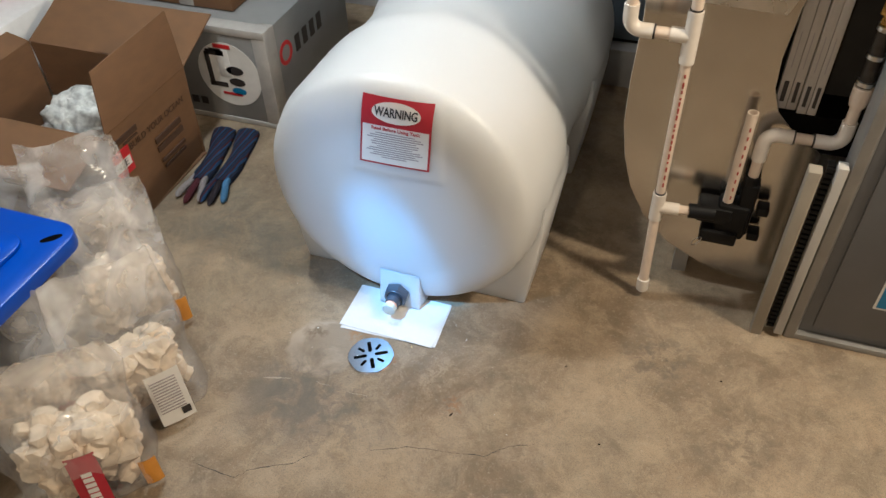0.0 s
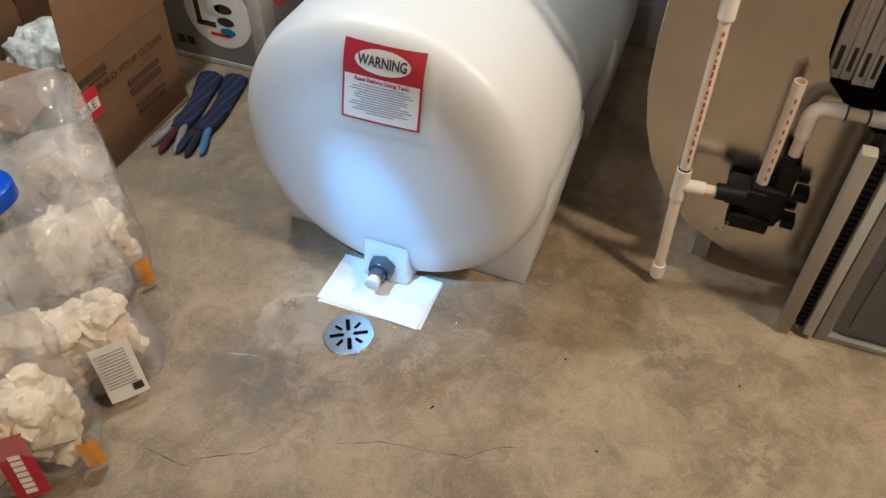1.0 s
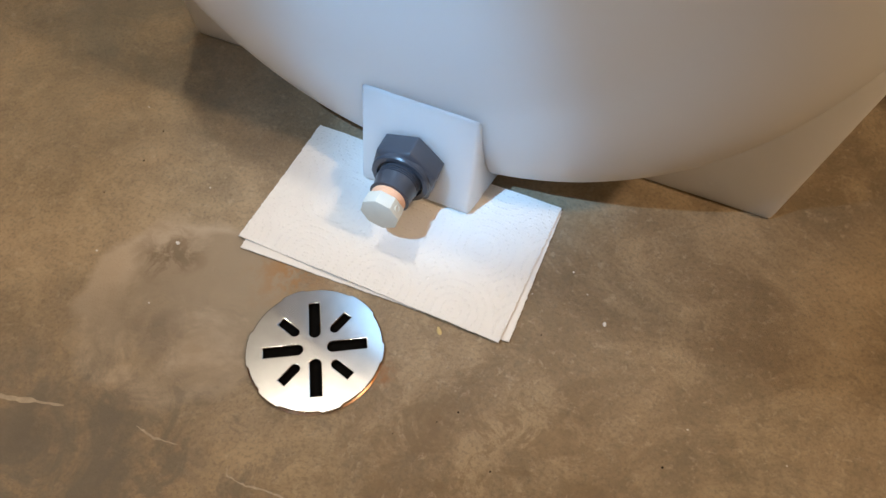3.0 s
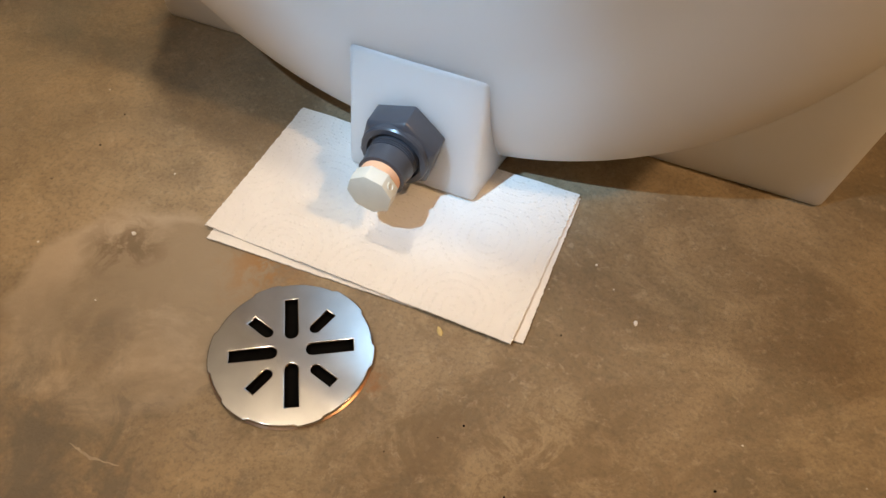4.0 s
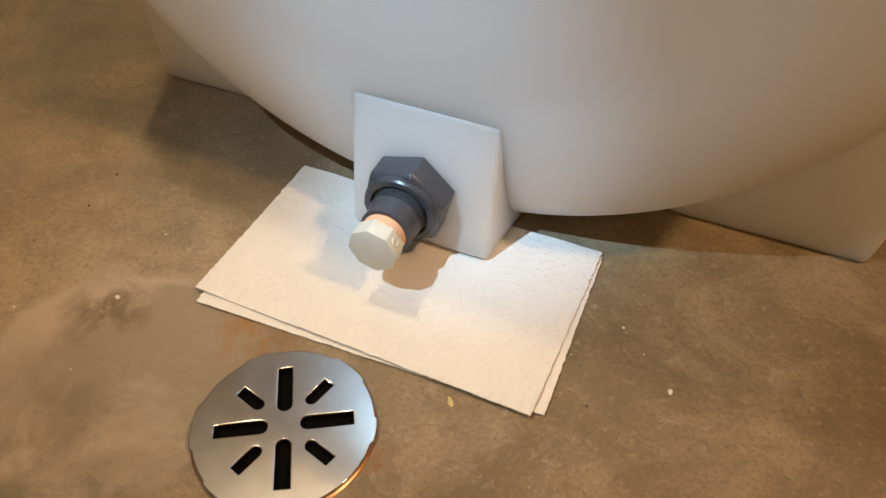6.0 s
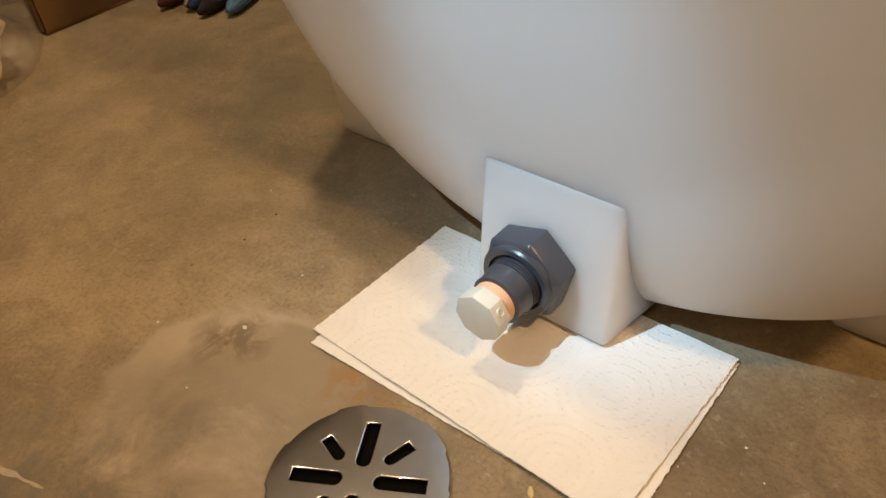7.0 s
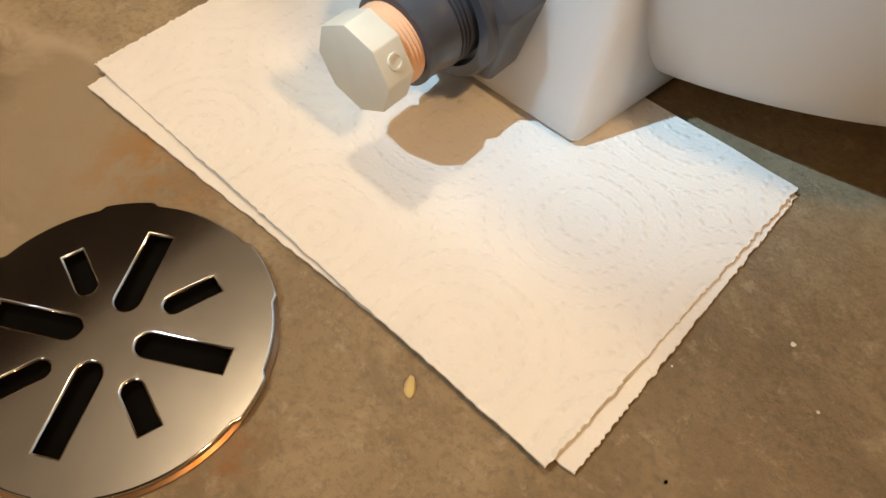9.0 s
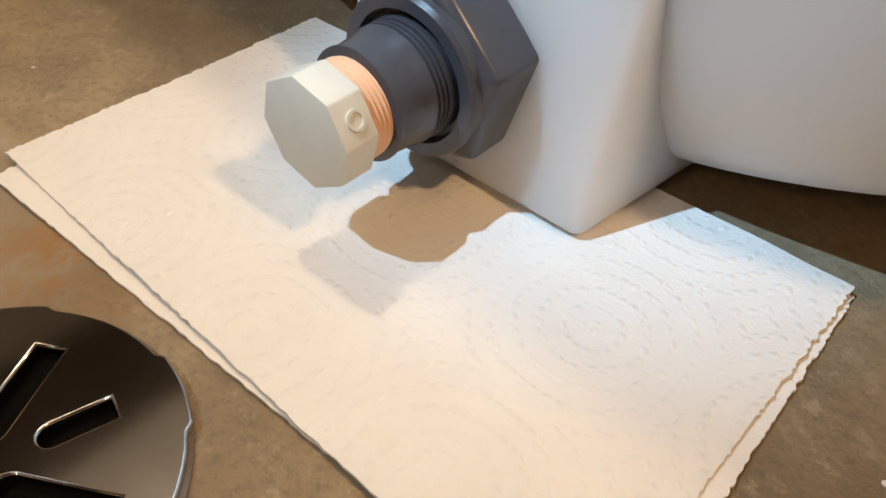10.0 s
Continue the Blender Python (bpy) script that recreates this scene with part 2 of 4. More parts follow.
# near-black: grit crumbs, plus shade painted into pit, ledge, plinth and lid slot
M_SHADE_GRIT = mat("shade_and_grit", (0.004, 0.0035, 0.003), 1.0, var=0.4, scale=40)
M_SHADE_GRIT.node_tree.nodes["Principled BSDF"].inputs["Specular IOR Level"].default_value = 0.05
# dark colour that paints the shade of the hollow behind the sheet
M_HOLLOW_SHADE = mat("hollow_shade", (0.04, 0.034, 0.028), 0.8, var=0.4, scale=12)
M_TOWEL = towel_paper()
M_GREY_PVC = mat("grey_pvc", (0.060, 0.065, 0.080), 0.3, var=0.12, scale=60, bump=0.03, bump_scale=200)
M_PEACH = mat("peach_thread", (0.84, 0.53, 0.34), 0.35, var=0.06, scale=90, sss=0.1, depth=0.004)
M_CAP = mat("cap_pvc", (0.66, 0.66, 0.59), 0.45, var=0.05, scale=80)
M_PVC = mat("white_pvc", (0.74, 0.68, 0.60), 0.35, var=0.08, scale=30)
M_PVC_PIPE = mat("cream_pvc", (0.72, 0.60, 0.48), 0.38, var=0.1, scale=25)
M_PRINT = mat("red_print", (0.42, 0.07, 0.05), 0.6, var=0.3, scale=300)
M_LABEL_RED = mat("label_red", (0.42, 0.02, 0.035), 0.4, var=0.1, scale=40)
M_LABEL_WHITE = mat("label_white", (0.78, 0.76, 0.72), 0.5, var=0.05, scale=30)
M_INK = mat("dark_ink", (0.035, 0.03, 0.03), 0.6, var=0.2, scale=80)
M_INK_GREY = mat("grey_ink", (0.34, 0.30, 0.30), 0.6, var=0.1, scale=80)
M_CARD = mat("cardboard", (0.190, 0.102, 0.044), 0.8, var=0.14, scale=14, bump=0.06, bump_scale=120, stretch=(1, 1, 3))
M_CARD_INK = mat("carton_ink", (0.075, 0.038, 0.02), 0.8, var=0.2, scale=60)
M_GREYBOX = mat("grey_carton", (0.25, 0.25, 0.245), 0.55, var=0.12, scale=9, bump=0.05, bump_scale=90)
M_TAPE = mat("packing_tape", (0.46, 0.44, 0.41), 0.25, var=0.12, scale=20, bump=0.2, bump_scale=60)
M_ROCK = mat("dry_rock", (0.80, 0.67, 0.50), 0.9, var=0.25, scale=45, bump=0.8, bump_scale=120, piece=0.16)
M_REEF = mat("white_reef_rock", (0.82, 0.81, 0.76), 0.9, var=0.5, scale=28, bump=1.0, bump_scale=70)
M_FILM = film("clear_film", 0.05, 0.26)
M_FILM_TOP = film("crumpled_film", 0.12, 0.42)
M_BLUE = mat("blue_plastic", (0.008, 0.07, 0.52), 0.35, var=0.12, scale=10, bump=0.05, bump_scale=60)
M_BLACK = mat("black_plastic", (0.004, 0.004, 0.0045), 0.55, var=0.3, scale=30)
M_BLACK.node_tree.nodes["Principled BSDF"].inputs["Specular IOR Level"].default_value = 0.25
M_ORANGE = mat("orange_print", (0.75, 0.33, 0.03), 0.4, var=0.1, scale=40)
M_GREEN = mat("green_print", (0.03, 0.2, 0.1), 0.4, var=0.1, scale=40)
M_RED = mat("red_print_bright", (0.55, 0.02, 0.025), 0.4, var=0.1, scale=40)
M_KNIT = knit()
M_KNIT_BLUE = mat("light_blue_knit", (0.09, 0.22, 0.42), 0.95, var=0.2, scale=200, bump=0.6, bump_scale=300)
M_KNIT_WHITE = mat("white_knit", (0.32, 0.29, 0.28), 0.95, var=0.2, scale=200, bump=0.6, bump_scale=300)
M_KNIT_DARK = mat("dark_knit", (0.02, 0.014, 0.02), 0.95, var=0.3, scale=200, bump=0.6, bump_scale=300)
M_KNIT_RED = mat("burgundy_knit", (0.08, 0.012, 0.02), 0.95, var=0.2, scale=200, bump=0.6, bump_scale=300)
M_SHEET = mat("galvanised_sheet", (0.62, 0.59, 0.54), 0.22, 1.0, var=0.12, scale=7, bump=0.02, bump_scale=12)
M_DUCT = mat("galvanised_duct", (0.62, 0.62, 0.62), 0.28, 1.0, var=0.15, scale=20)
M_CABINET = mat("cabinet_enamel", (0.15, 0.152, 0.158), 0.38, var=0.15, scale=6, bump=0.02)
M_CABINET_EDGE = mat("cabinet_edge", (0.32, 0.315, 0.30), 0.4, 0.4, var=0.15, scale=12)
M_TRIM_TAN = mat("tan_strip", (0.32, 0.285, 0.225), 0.5, var=0.1, scale=12)
M_TRIM_WHITE = mat("white_strip", (0.50, 0.48, 0.445), 0.4, var=0.08, scale=12)
M_CARTON_GREY = mat("grey_sleeve", (0.52, 0.48, 0.43), 0.6, var=0.15, scale=18, stretch=(3, 3, 0.4))
M_BRASS = mat("brass", (0.72, 0.46, 0.12), 0.22, 1.0, var=0.1, scale=40)
M_IRON = mat("dark_iron", (0.07, 0.06, 0.05), 0.5, 0.6, var=0.4, scale=30, bump=0.1)
M_SLATE = mat("slate_steel", (0.075, 0.088, 0.1), 0.5, 0.1, var=0.1, scale=6)
M_FOAM = mat("white_foam", (0.75, 0.74, 0.72), 0.7, var=0.05, scale=40)
M_STICKER = mat("blue_sticker", (0.03, 0.2, 0.42), 0.35, var=0.1, scale=40)
M_CHIP = mat("wood_chip", (0.62, 0.48, 0.22), 0.8, var=0.2, scale=300)
M_CRACK = mat("crack_dark", (0.085, 0.072, 0.058), 0.95, var=0.4, scale=60)
M_SCRATCH = mat("pale_scratch", (0.44, 0.38, 0.30), 0.9, var=0.2, scale=200)
M_GLASS = bpy.data.materials.new("bulb_glow")
M_GLASS.use_nodes = True
bulb_bsdf = M_GLASS.node_tree.nodes["Principled BSDF"]
bulb_bsdf.inputs["Emission Color"].default_value = (*WARM, 1)
bulb_bsdf.inputs["Emission Strength"].default_value = 12


# ---- mesh helpers ----
def thing(name, at, label, category, group="", kind=""):
    ob = new(name)
    ob.matrix_world = at if isinstance(at, Matrix) else Matrix.Translation(at)
    ob.empty_display_size = 0.05
    return tagged(ob, label, category, group, kind)


def mesh_of(bm, material, smooth=None):
    bmesh.ops.recalc_face_normals(bm, faces=bm.faces)
    me = bpy.data.meshes.new("mesh")
    if smooth is not None:
        for f in bm.faces:
            f.smooth = True
        for e in bm.edges:
            if len(e.link_faces) == 2 and e.calc_face_angle(0) > radians(smooth):
                e.smooth = False
    bm.to_mesh(me)
    bm.free()
    me.materials.append(material)
    return me


def part(name, bm, material, parent, label="", at=None, smooth=35):
    """One mesh under a thing; coordinates are in the thing's own frame."""
    ob = new(name, bm if isinstance(bm, bpy.types.Mesh) else mesh_of(bm, material, smooth))
    ob.parent = parent
    if at is not None:
        ob.matrix_local = at
    if label:
        ob["label"] = label
    return ob


def single(name, bm, material, at, label, category, group="", kind="", smooth=35):
    ob = new(name, mesh_of(bm, material, smooth))
    ob.matrix_world = at if isinstance(at, Matrix) else Matrix.Translation(at)
    return tagged(ob, label, category, group, kind)


def box(x0, x1, y0, y1, z0, z1, bevel=0.0, seg=2, bm=None):
    own = bmesh.new()
    bmesh.ops.create_cube(own, size=1)
    for v in own.verts:
        v.co = ((x0 + x1) / 2 + v.co.x * (x1 - x0), (y0 + y1) / 2 + v.co.y * (y1 - y0), (z0 + z1) / 2 + v.co.z * (z1 - z0))
    if bevel:
        bmesh.ops.bevel(own, geom=own.edges[:], offset=bevel, segments=seg, affect="EDGES", profile=0.5)
    if bm is None:
        return own
    me = bpy.data.meshes.new("tmp")
    own.to_mesh(me)
    bm.from_mesh(me)
    own.free()
    bpy.data.meshes.remove(me)
    return bm


def prism(points, d0, d1, axis="y", bevel=0.0, seg=2):
    """Extrude a 2D outline. axis y: outline in x, z; axis z: outline in x, y; axis x: outline in y, z."""
    bm = bmesh.new()

    def put(a, b, d):
        return {"y": (a, d, b), "z": (a, b, d), "x": (d, a, b)}[axis]
    lo = [bm.verts.new(put(a, b, d0)) for a, b in points]
    hi = [bm.verts.new(put(a, b, d1)) for a, b in points]
    n = len(points)
    bm.faces.new(lo)
    bm.faces.new(hi[::-1])
    for i in range(n):
        bm.faces.new((lo[i], hi[i], hi[(i + 1) % n], lo[(i + 1) % n]))
    bmesh.ops.recalc_face_normals(bm, faces=bm.faces)
    if bevel:
        bmesh.ops.bevel(bm, geom=bm.edges[:], offset=bevel, segments=seg, affect="EDGES", profile=0.5)
    return bm


def lathe(profile, n=40, axis="z", closed=False, bm=None):
    """Revolve (radius, height) pairs round an axis through the origin."""
    bm = bm or bmesh.new()
    rings = []
    for r, h in profile:
        ring = []
        for i in range(n):
            a = 2 * math.pi * i / n
            c, s = r * math.cos(a), r * math.sin(a)
            ring.append(bm.verts.new({"z": (c, s, h), "y": (c, h, s), "x": (h, c, s)}[axis]))
        rings.append(ring)
    for a, b in zip(rings, rings[1:] + ([rings[0]] if closed else [])):
        for i in range(n):
            bm.faces.new((a[i], a[(i + 1) % n], b[(i + 1) % n], b[i]))
    if not closed:
        bm.faces.new(rings[0])
        bm.faces.new(rings[-1])
    return bm


def tube(points, r, n=16, bm=None, rad=None):
    """A round tube along a polyline; rad: radius at each point."""
    bm = bm or bmesh.new()
    pts = [Vector(p) for p in points]
    rings = []
    for i, p in enumerate(pts):
        d = (pts[min(i + 1, len(pts) - 1)] - pts[max(i - 1, 0)]).normalized()
        q = Vector((0, 0, 1)).rotation_difference(d)
        rr = rad[i] if rad else r
        rings.append([bm.verts.new(p + q @ Vector((rr * math.cos(2 * math.pi * k / n), rr * math.sin(2 * math.pi * k / n), 0))) for k in range(n)])
    for a, b in zip(rings, rings[1:]):
        best = min(range(n), key=lambda s: (a[0].co - b[s].co).length)
        for k in range(n):
            bm.faces.new((a[k], a[(k + 1) % n], b[(k + 1 + best) % n], b[(k + best) % n]))
    bm.faces.new(rings[0])
    bm.faces.new(rings[-1])
    return bm


def arc(c, r, a0, a1, u, v, n=6):
    c, u, v = Vector(c), Vector(u), Vector(v)
    return [c + u * (r * math.cos(radians(a0 + (a1 - a0) * i / n))) + v * (r * math.sin(radians(a0 + (a1 - a0) * i / n))) for i in range(n + 1)]


def words(text, size, material, parent, at, name="lettering", depth=0.0004, label="", bold=0.0):
    """Lettering in the built-in font, turned into a thin mesh."""
    cu = bpy.data.curves.new("type", "FONT")
    cu.body, cu.size, cu.extrude, cu.offset = text, size, depth, bold
    cu.align_x, cu.align_y = "CENTER", "CENTER"
    tmp = bpy.data.objects.new("type", cu)
    scene.collection.objects.link(tmp)
    me = bpy.data.meshes.new_from_object(tmp.evaluated_get(bpy.context.evaluated_depsgraph_get()))
    bpy.data.objects.remove(tmp)
    me.materials.clear()
    me.materials.append(material)
    ob = new(name, me)
    ob.parent = parent
    ob.matrix_local = at
    if label:
        ob["label"] = label
    return ob


def noisy(bm, amount, scale, seed=0.0):
    for v in bm.verts:
        p = v.co * scale + Vector((seed, seed * 1.7, -seed))
        v.co += v.normal * (noise.noise(p) * amount + noise.noise(p * 2.7) * amount * 0.45)
    return bm

# ---- structure ----
def floor_sheet():
    """One slab with a round hole for the drain."""
    bm = bmesh.new()
    n, r = 48, 0.0575
    outline = []
    for i in range(n):
        a = 2 * math.pi * i / n
        c, s = math.cos(a), math.sin(a)
        k = 1 / max(abs(c), abs(s))
        outline.append((c * k * 3.6, s * k * 3.6))
    inner = [bm.verts.new((r * math.cos(2 * math.pi * i / n), r * math.sin(2 * math.pi * i / n), 0)) for i in range(n)]
    deep = [bm.verts.new((v.co.x, v.co.y, -0.03)) for v in inner]
    outer = [bm.verts.new((x, y, 0)) for x, y in outline]
    for i in range(n):
        j = (i + 1) % n
        bm.faces.new((inner[i], outer[i], outer[j], inner[j]))
        bm.faces.new((deep[i], inner[i], inner[j], deep[j]))
    return bm


single("floor", floor_sheet(), M_FLOOR, (0, 0, 0), "stained bare concrete basement floor with worn patches", "floor", kind="structure", smooth=None)
single("ceiling", box(-3.6, 3.6, -3.6, 3.6, 2.45, 2.55), M_JOIST, (0, 0, 0), "dark bare wooden basement ceiling", "ceiling", kind="structure", smooth=None)
# unseen panel, slab and strip, added only to shape the drain cover's reflection
single("soffit", box(-3.10, -0.40, -1.30, 1.30, 2.436, 2.449), M_REFLECTED_PALE, (0, 0, 0), "unseen pale panel added under the ceiling for the drain cover to reflect", "soffit", kind="structure", smooth=None)
single("bulkhead", box(-3.49, -2.95, -1.6, 1.94, 2.40, 2.4355), M_JOIST, (0, 0, 0), "unseen dark slab added under the ceiling for the drain cover to reflect", "bulkhead", kind="structure", smooth=None)
single("beam", prism([(-1.84, 1.94), (-1.84, -0.80), (-2.45, -0.80), (-2.45, 1.94)], 2.40, 2.4355, "z"), M_JOIST, (0, 0, 0), "unseen dark strip added under the pale panel for the drain cover to reflect", "beam", kind="structure", smooth=None)
single("wall_north", box(-3.6, 3.6, 1.95, 2.1, 0, 2.45), M_WALL, (0, 0, 0), "grey cast concrete foundation wall", "wall", kind="structure", smooth=None)
single("wall_south", box(-3.6, 3.6, -3.6, -3.5, 0, 2.45), M_DRYWALL, (0, 0, 0), "plain beige painted basement wall", "wall", kind="structure", smooth=None)
single("wall_west", box(-3.6, -3.5, -3.5, 1.95, 0, 2.45), M_WALL, (0, 0, 0), "grey cast concrete foundation wall", "wall", kind="structure", smooth=None)
single("wall_east", box(3.5, 3.6, -3.5, 1.95, 0, 2.45), M_DRYWALL, (0, 0, 0), "plain beige painted basement wall", "wall", kind="structure", smooth=None)
single("kerb", box(-0.2, 2.2, 1.56, 1.95, 0, 0.16, 0.006), M_WALL, (0, 0, 0), "low concrete kerb along the back wall", "kerb", kind="structure")

# unseen holders, added above every light, the fill light too
for at, power, size, tint in BULBS_AND_FILL:
    bulb = thing("added_lamp_holder", (at[0], at[1], 2.45), "unseen white lamp holder with a bulb base, added above a light", "ceiling lamp", "ceiling lamps")
    part("holder", lathe([(0.055, 0.0), (0.055, -0.02), (0.04, -0.05), (0.022, -0.075), (0.022, -0.1), (0.016, -0.1)], 24), M_FOAM, bulb)
    part("bulb_base", lathe([(0.013, -0.1), (0.013, -0.125), (0.016, -0.135), (0.012, -0.14)], 16), M_DUCT, bulb)


# ---- water tank ----
CX, CZ, R = 0.006, 0.366, 0.36


def dome_y(r):
    """Front face of the tank: gently crowned, then a wide rounded rim."""
    p = r / R
    k = min(1.0, max(0.0, (p - 0.66) / 0.34))
    return 0.196 + 0.012 * min(1.0, p / 0.66) ** 3 + 0.052 * (1 - math.sqrt(max(0.0, 1 - k * k)))


def ease(t):
    t = min(1.0, max(0.0, t))
    return t * t * (3 - 2 * t)


def pad(x, z):
    """Moulded pad that the label sits on, standing a few millimetres proud."""
    d = min(x + 0.088, 0.152 - x, z - 0.478, 0.722 - z)
    return 0.0038 * ease(d / 0.018 + 0.5)


def face_y(x, z):
    return dome_y(math.hypot(x - CX, z - CZ)) - pad(x, z)


def tank_body():
    bm = bmesh.new()
    prof = [(r * 0.008, dome_y(r * 0.008)) for r in range(2, 30)]
    prof += [(R * (0.66 + 0.34 * math.sin(radians(a))), 0.208 + 0.052 * (1 - math.cos(radians(a)))) for a in range(2, 91, 4)]
    prof += [(R, 0.32), (R, 0.52), (R - 0.002, 0.56), (R - 0.010, 0.60), (R - 0.020, 0.64), (R - 0.022, 0.67), (R - 0.022, 0.88), (R - 0.012, 0.93), (R, 0.97), (R, 1.26)]
    prof += [(R * (0.66 + 0.34 * math.cos(radians(a))), 1.29 + 0.06 * math.sin(radians(a))) for a in range(0, 91, 10)]
    prof += [(0.15, 1.36), (0.05, 1.365), (0.02, 1.365)]
    lathe(prof, 200, "y", bm=bm)
    bmesh.ops.translate(bm, verts=bm.verts, vec=(CX, 0, CZ))
    for v in bm.verts:
        v.co.x += (v.co.x - CX) * 0.065 * ease((v.co.y - 0.240) / 0.075)
        if v.co.y < 0.30:
            v.co.y -= pad(v.co.x, v.co.z)
        v.co += 0.0012 * Vector((noise.noise(v.co * 5), noise.noise(v.co * 5 + Vector((9, 0, 0))), 0))
    return bm


tank = thing("water_tank", (0, 0, 0), "white translucent polyethylene horizontal water tank with moulded legs", "water tank")
part("tank_body", tank_body(), M_TANK, tank, smooth=50)
for side, inner, outer in ((-1, -0.226, -0.3385), (1, 0.188, 0.348)):
    for y0, y1 in ((0.312, 0.60), (0.95, 1.24)):
        pts = [(inner, 0.0), (outer, 0.0), (CX + side * 0.3850, 0.30), (CX + side * 0.3825, 0.37), (CX + side * 0.30, 0.42), (inner - side * 0.03, 0.10)]
        leg = prism(pts, y0, y1, "y", 0.006)
        for v in leg.verts:
            if v.co.y < y0 + 0.1:
                v.co.y -= 0.02 * v.co.z
        part("leg", leg, M_TANK, tank)
block = bmesh.new()
lo = [(-0.051, 0.0065), (0.0695, 0.0065), (0.0715, 0.126), (-0.0485, 0.126)]
pts_f = [block.verts.new((x, 0.1905 + (z - 0.0065) * 0.134, z)) for x, z in lo]
pts_b = [block.verts.new((0.010 + (x - 0.010) * 1.20, 0.285, z + (0.0 if z < 0.1 else 0.02))) for x, z in lo]
block.faces.new(pts_f)
block.faces.new(pts_b[::-1])
for i in range(4):
    block.faces.new((pts_f[i], pts_b[i], pts_b[(i + 1) % 4], pts_f[(i + 1) % 4]))
bmesh.ops.bevel(block, geom=block.edges[:], offset=0.0045, segments=4, affect="EDGES", profile=0.5)
part("outlet_boss", block, M_TANK, tank, "square moulded outlet boss")


# warning label, following the crown of the tank
def on_tank(u, v, lift):
    """u, v from 0 to 1 across and up the label."""
    x = (1 - v) * (-0.0615 + 0.1805 * u) + v * (-0.045 + 0.176 * u)
    z = 0.510 + 0.0005 * u + v * (0.181 - 0.006 * u)
    return (x, face_y(x, z) - lift - 0.0012, z)


def label_patch(u0, u1, v0, v1, lift, n=8, oval=False):
    bm = bmesh.new()
    if oval:
        mid = bm.verts.new(on_tank((u0 + u1) / 2, (v0 + v1) / 2, lift))
        ring = [bm.verts.new(on_tank((u0 + u1) / 2 + (u1 - u0) / 2 * math.cos(2 * math.pi * i / 40), (v0 + v1) / 2 + (v1 - v0) / 2 * math.sin(2 * math.pi * i / 40), lift)) for i in range(40)]
        for i in range(40):
            bm.faces.new((mid, ring[i], ring[(i + 1) % 40]))
        return bm
    g = [[bm.verts.new(on_tank(u0 + (u1 - u0) * i / n, v0 + (v1 - v0) * j / n, lift)) for i in range(n + 1)] for j in range(n + 1)]
    for j in range(n):
        for i in range(n):
            bm.faces.new((g[j][i], g[j][i + 1], g[j + 1][i + 1], g[j + 1][i]))
    return bm


def type_on_label(text, size, u, v, material, lift, squeeze=1.0):
    """Lettering laid on the label, following its curve."""
    ob = words(text, size, material, warning, Matrix.Identity(4), depth=0.0003, bold=0.02 * size)
    for w in ob.data.vertices:
        w.co = on_tank(u + w.co.x * squeeze / 0.178, v + w.co.y / 0.178, lift + w.co.z)
    return ob


warning = thing("warning_label", (0, 0, 0), "red and white warning label stuck on the tank's end", "label")
part("red_panel", label_patch(0, 1, 0, 1, 0.0012), M_LABEL_RED, warning)
part("white_panel", label_patch(0.028, 0.972, 0.03, 0.60, 0.0020), M_LABEL_WHITE, warning)
part("white_oval", label_patch(0.15, 0.84, 0.655, 0.955, 0.0020, oval=True), M_LABEL_WHITE, warning)
type_on_label("WARNING", 0.031, 0.495, 0.803, M_INK, 0.0026, 0.72)
type_on_label("Read Before Using Tank", 0.0125, 0.5, 0.555, M_LABEL_RED, 0.0026, 1.0)
for i in range(12):
    w = (0.28, 0.36, 0.40, 0.30, 0.34, 0.33, 0.25, 0.36, 0.40, 0.30, 0.35, 0.18)[i]
    v = 0.49 - i * 0.033
    part("text_line", label_patch(0.5 - w, 0.5 + w, v - 0.0075, v + 0.0075, 0.0027, 4), M_INK_GREY, warning)

# bulkhead fitting and plug
AXIS = pose(0.0045, 0.193, 0.0550, -0.5, 0, 1)
fitting = thing("bulkhead_fitting", AXIS, "dark grey plastic bulkhead fitting screwed into the tank", "pipe fitting")


def hexnut(r, y0, y1, cham):
    bm = bmesh.new()
    rings = []
    for rr, y in ((r, y0), (r, y1 + cham), (r - cham * 1.3, y1)):
        rings.append([bm.verts.new((rr * math.cos(radians(15.5 + 60 * i)), y, rr * math.sin(radians(15.5 + 60 * i)))) for i in range(6)])
    bm.faces.new(rings[0])
    bm.faces.new(rings[-1])
    for a, b in zip(rings, rings[1:]):
        for i in range(6):
            bm.faces.new((a[i], a[(i + 1) % 6], b[(i + 1) % 6], b[i]))
    bmesh.ops.bevel(bm, geom=bm.edges[:], offset=0.0014, segments=2, affect="EDGES", profile=0.5)
    return bm


part("hex_nut", hexnut(0.0362, 0.006, -0.0190, 0.003), M_GREY_PVC, fitting)
part("collar", lathe([(0.0300, -0.017), (0.0300, -0.0215), (0.0288, -0.0232), (0.0242, -0.0232), (0.0232, -0.019)], 48, "y"), M_GREY_PVC, fitting)
prof = [(0.0215, -0.018), (0.0215, -0.0245)]
for k in range(3):
    y = -0.0245 - 0.0022 * k
    prof += [(0.0198, y - 0.0003), (0.0198, y - 0.0008), (0.0212, y - 0.0011), (0.0212, y - 0.0020)]
prof += [(0.0203, -0.034), (0.0195, -0.0435), (0.0200, -0.0450), (0.0200, -0.0462), (0.0172, -0.0466)]
part("adapter", lathe(prof, 48, "y"), M_GREY_PVC, fitting, "grey threaded adapter with ridges")

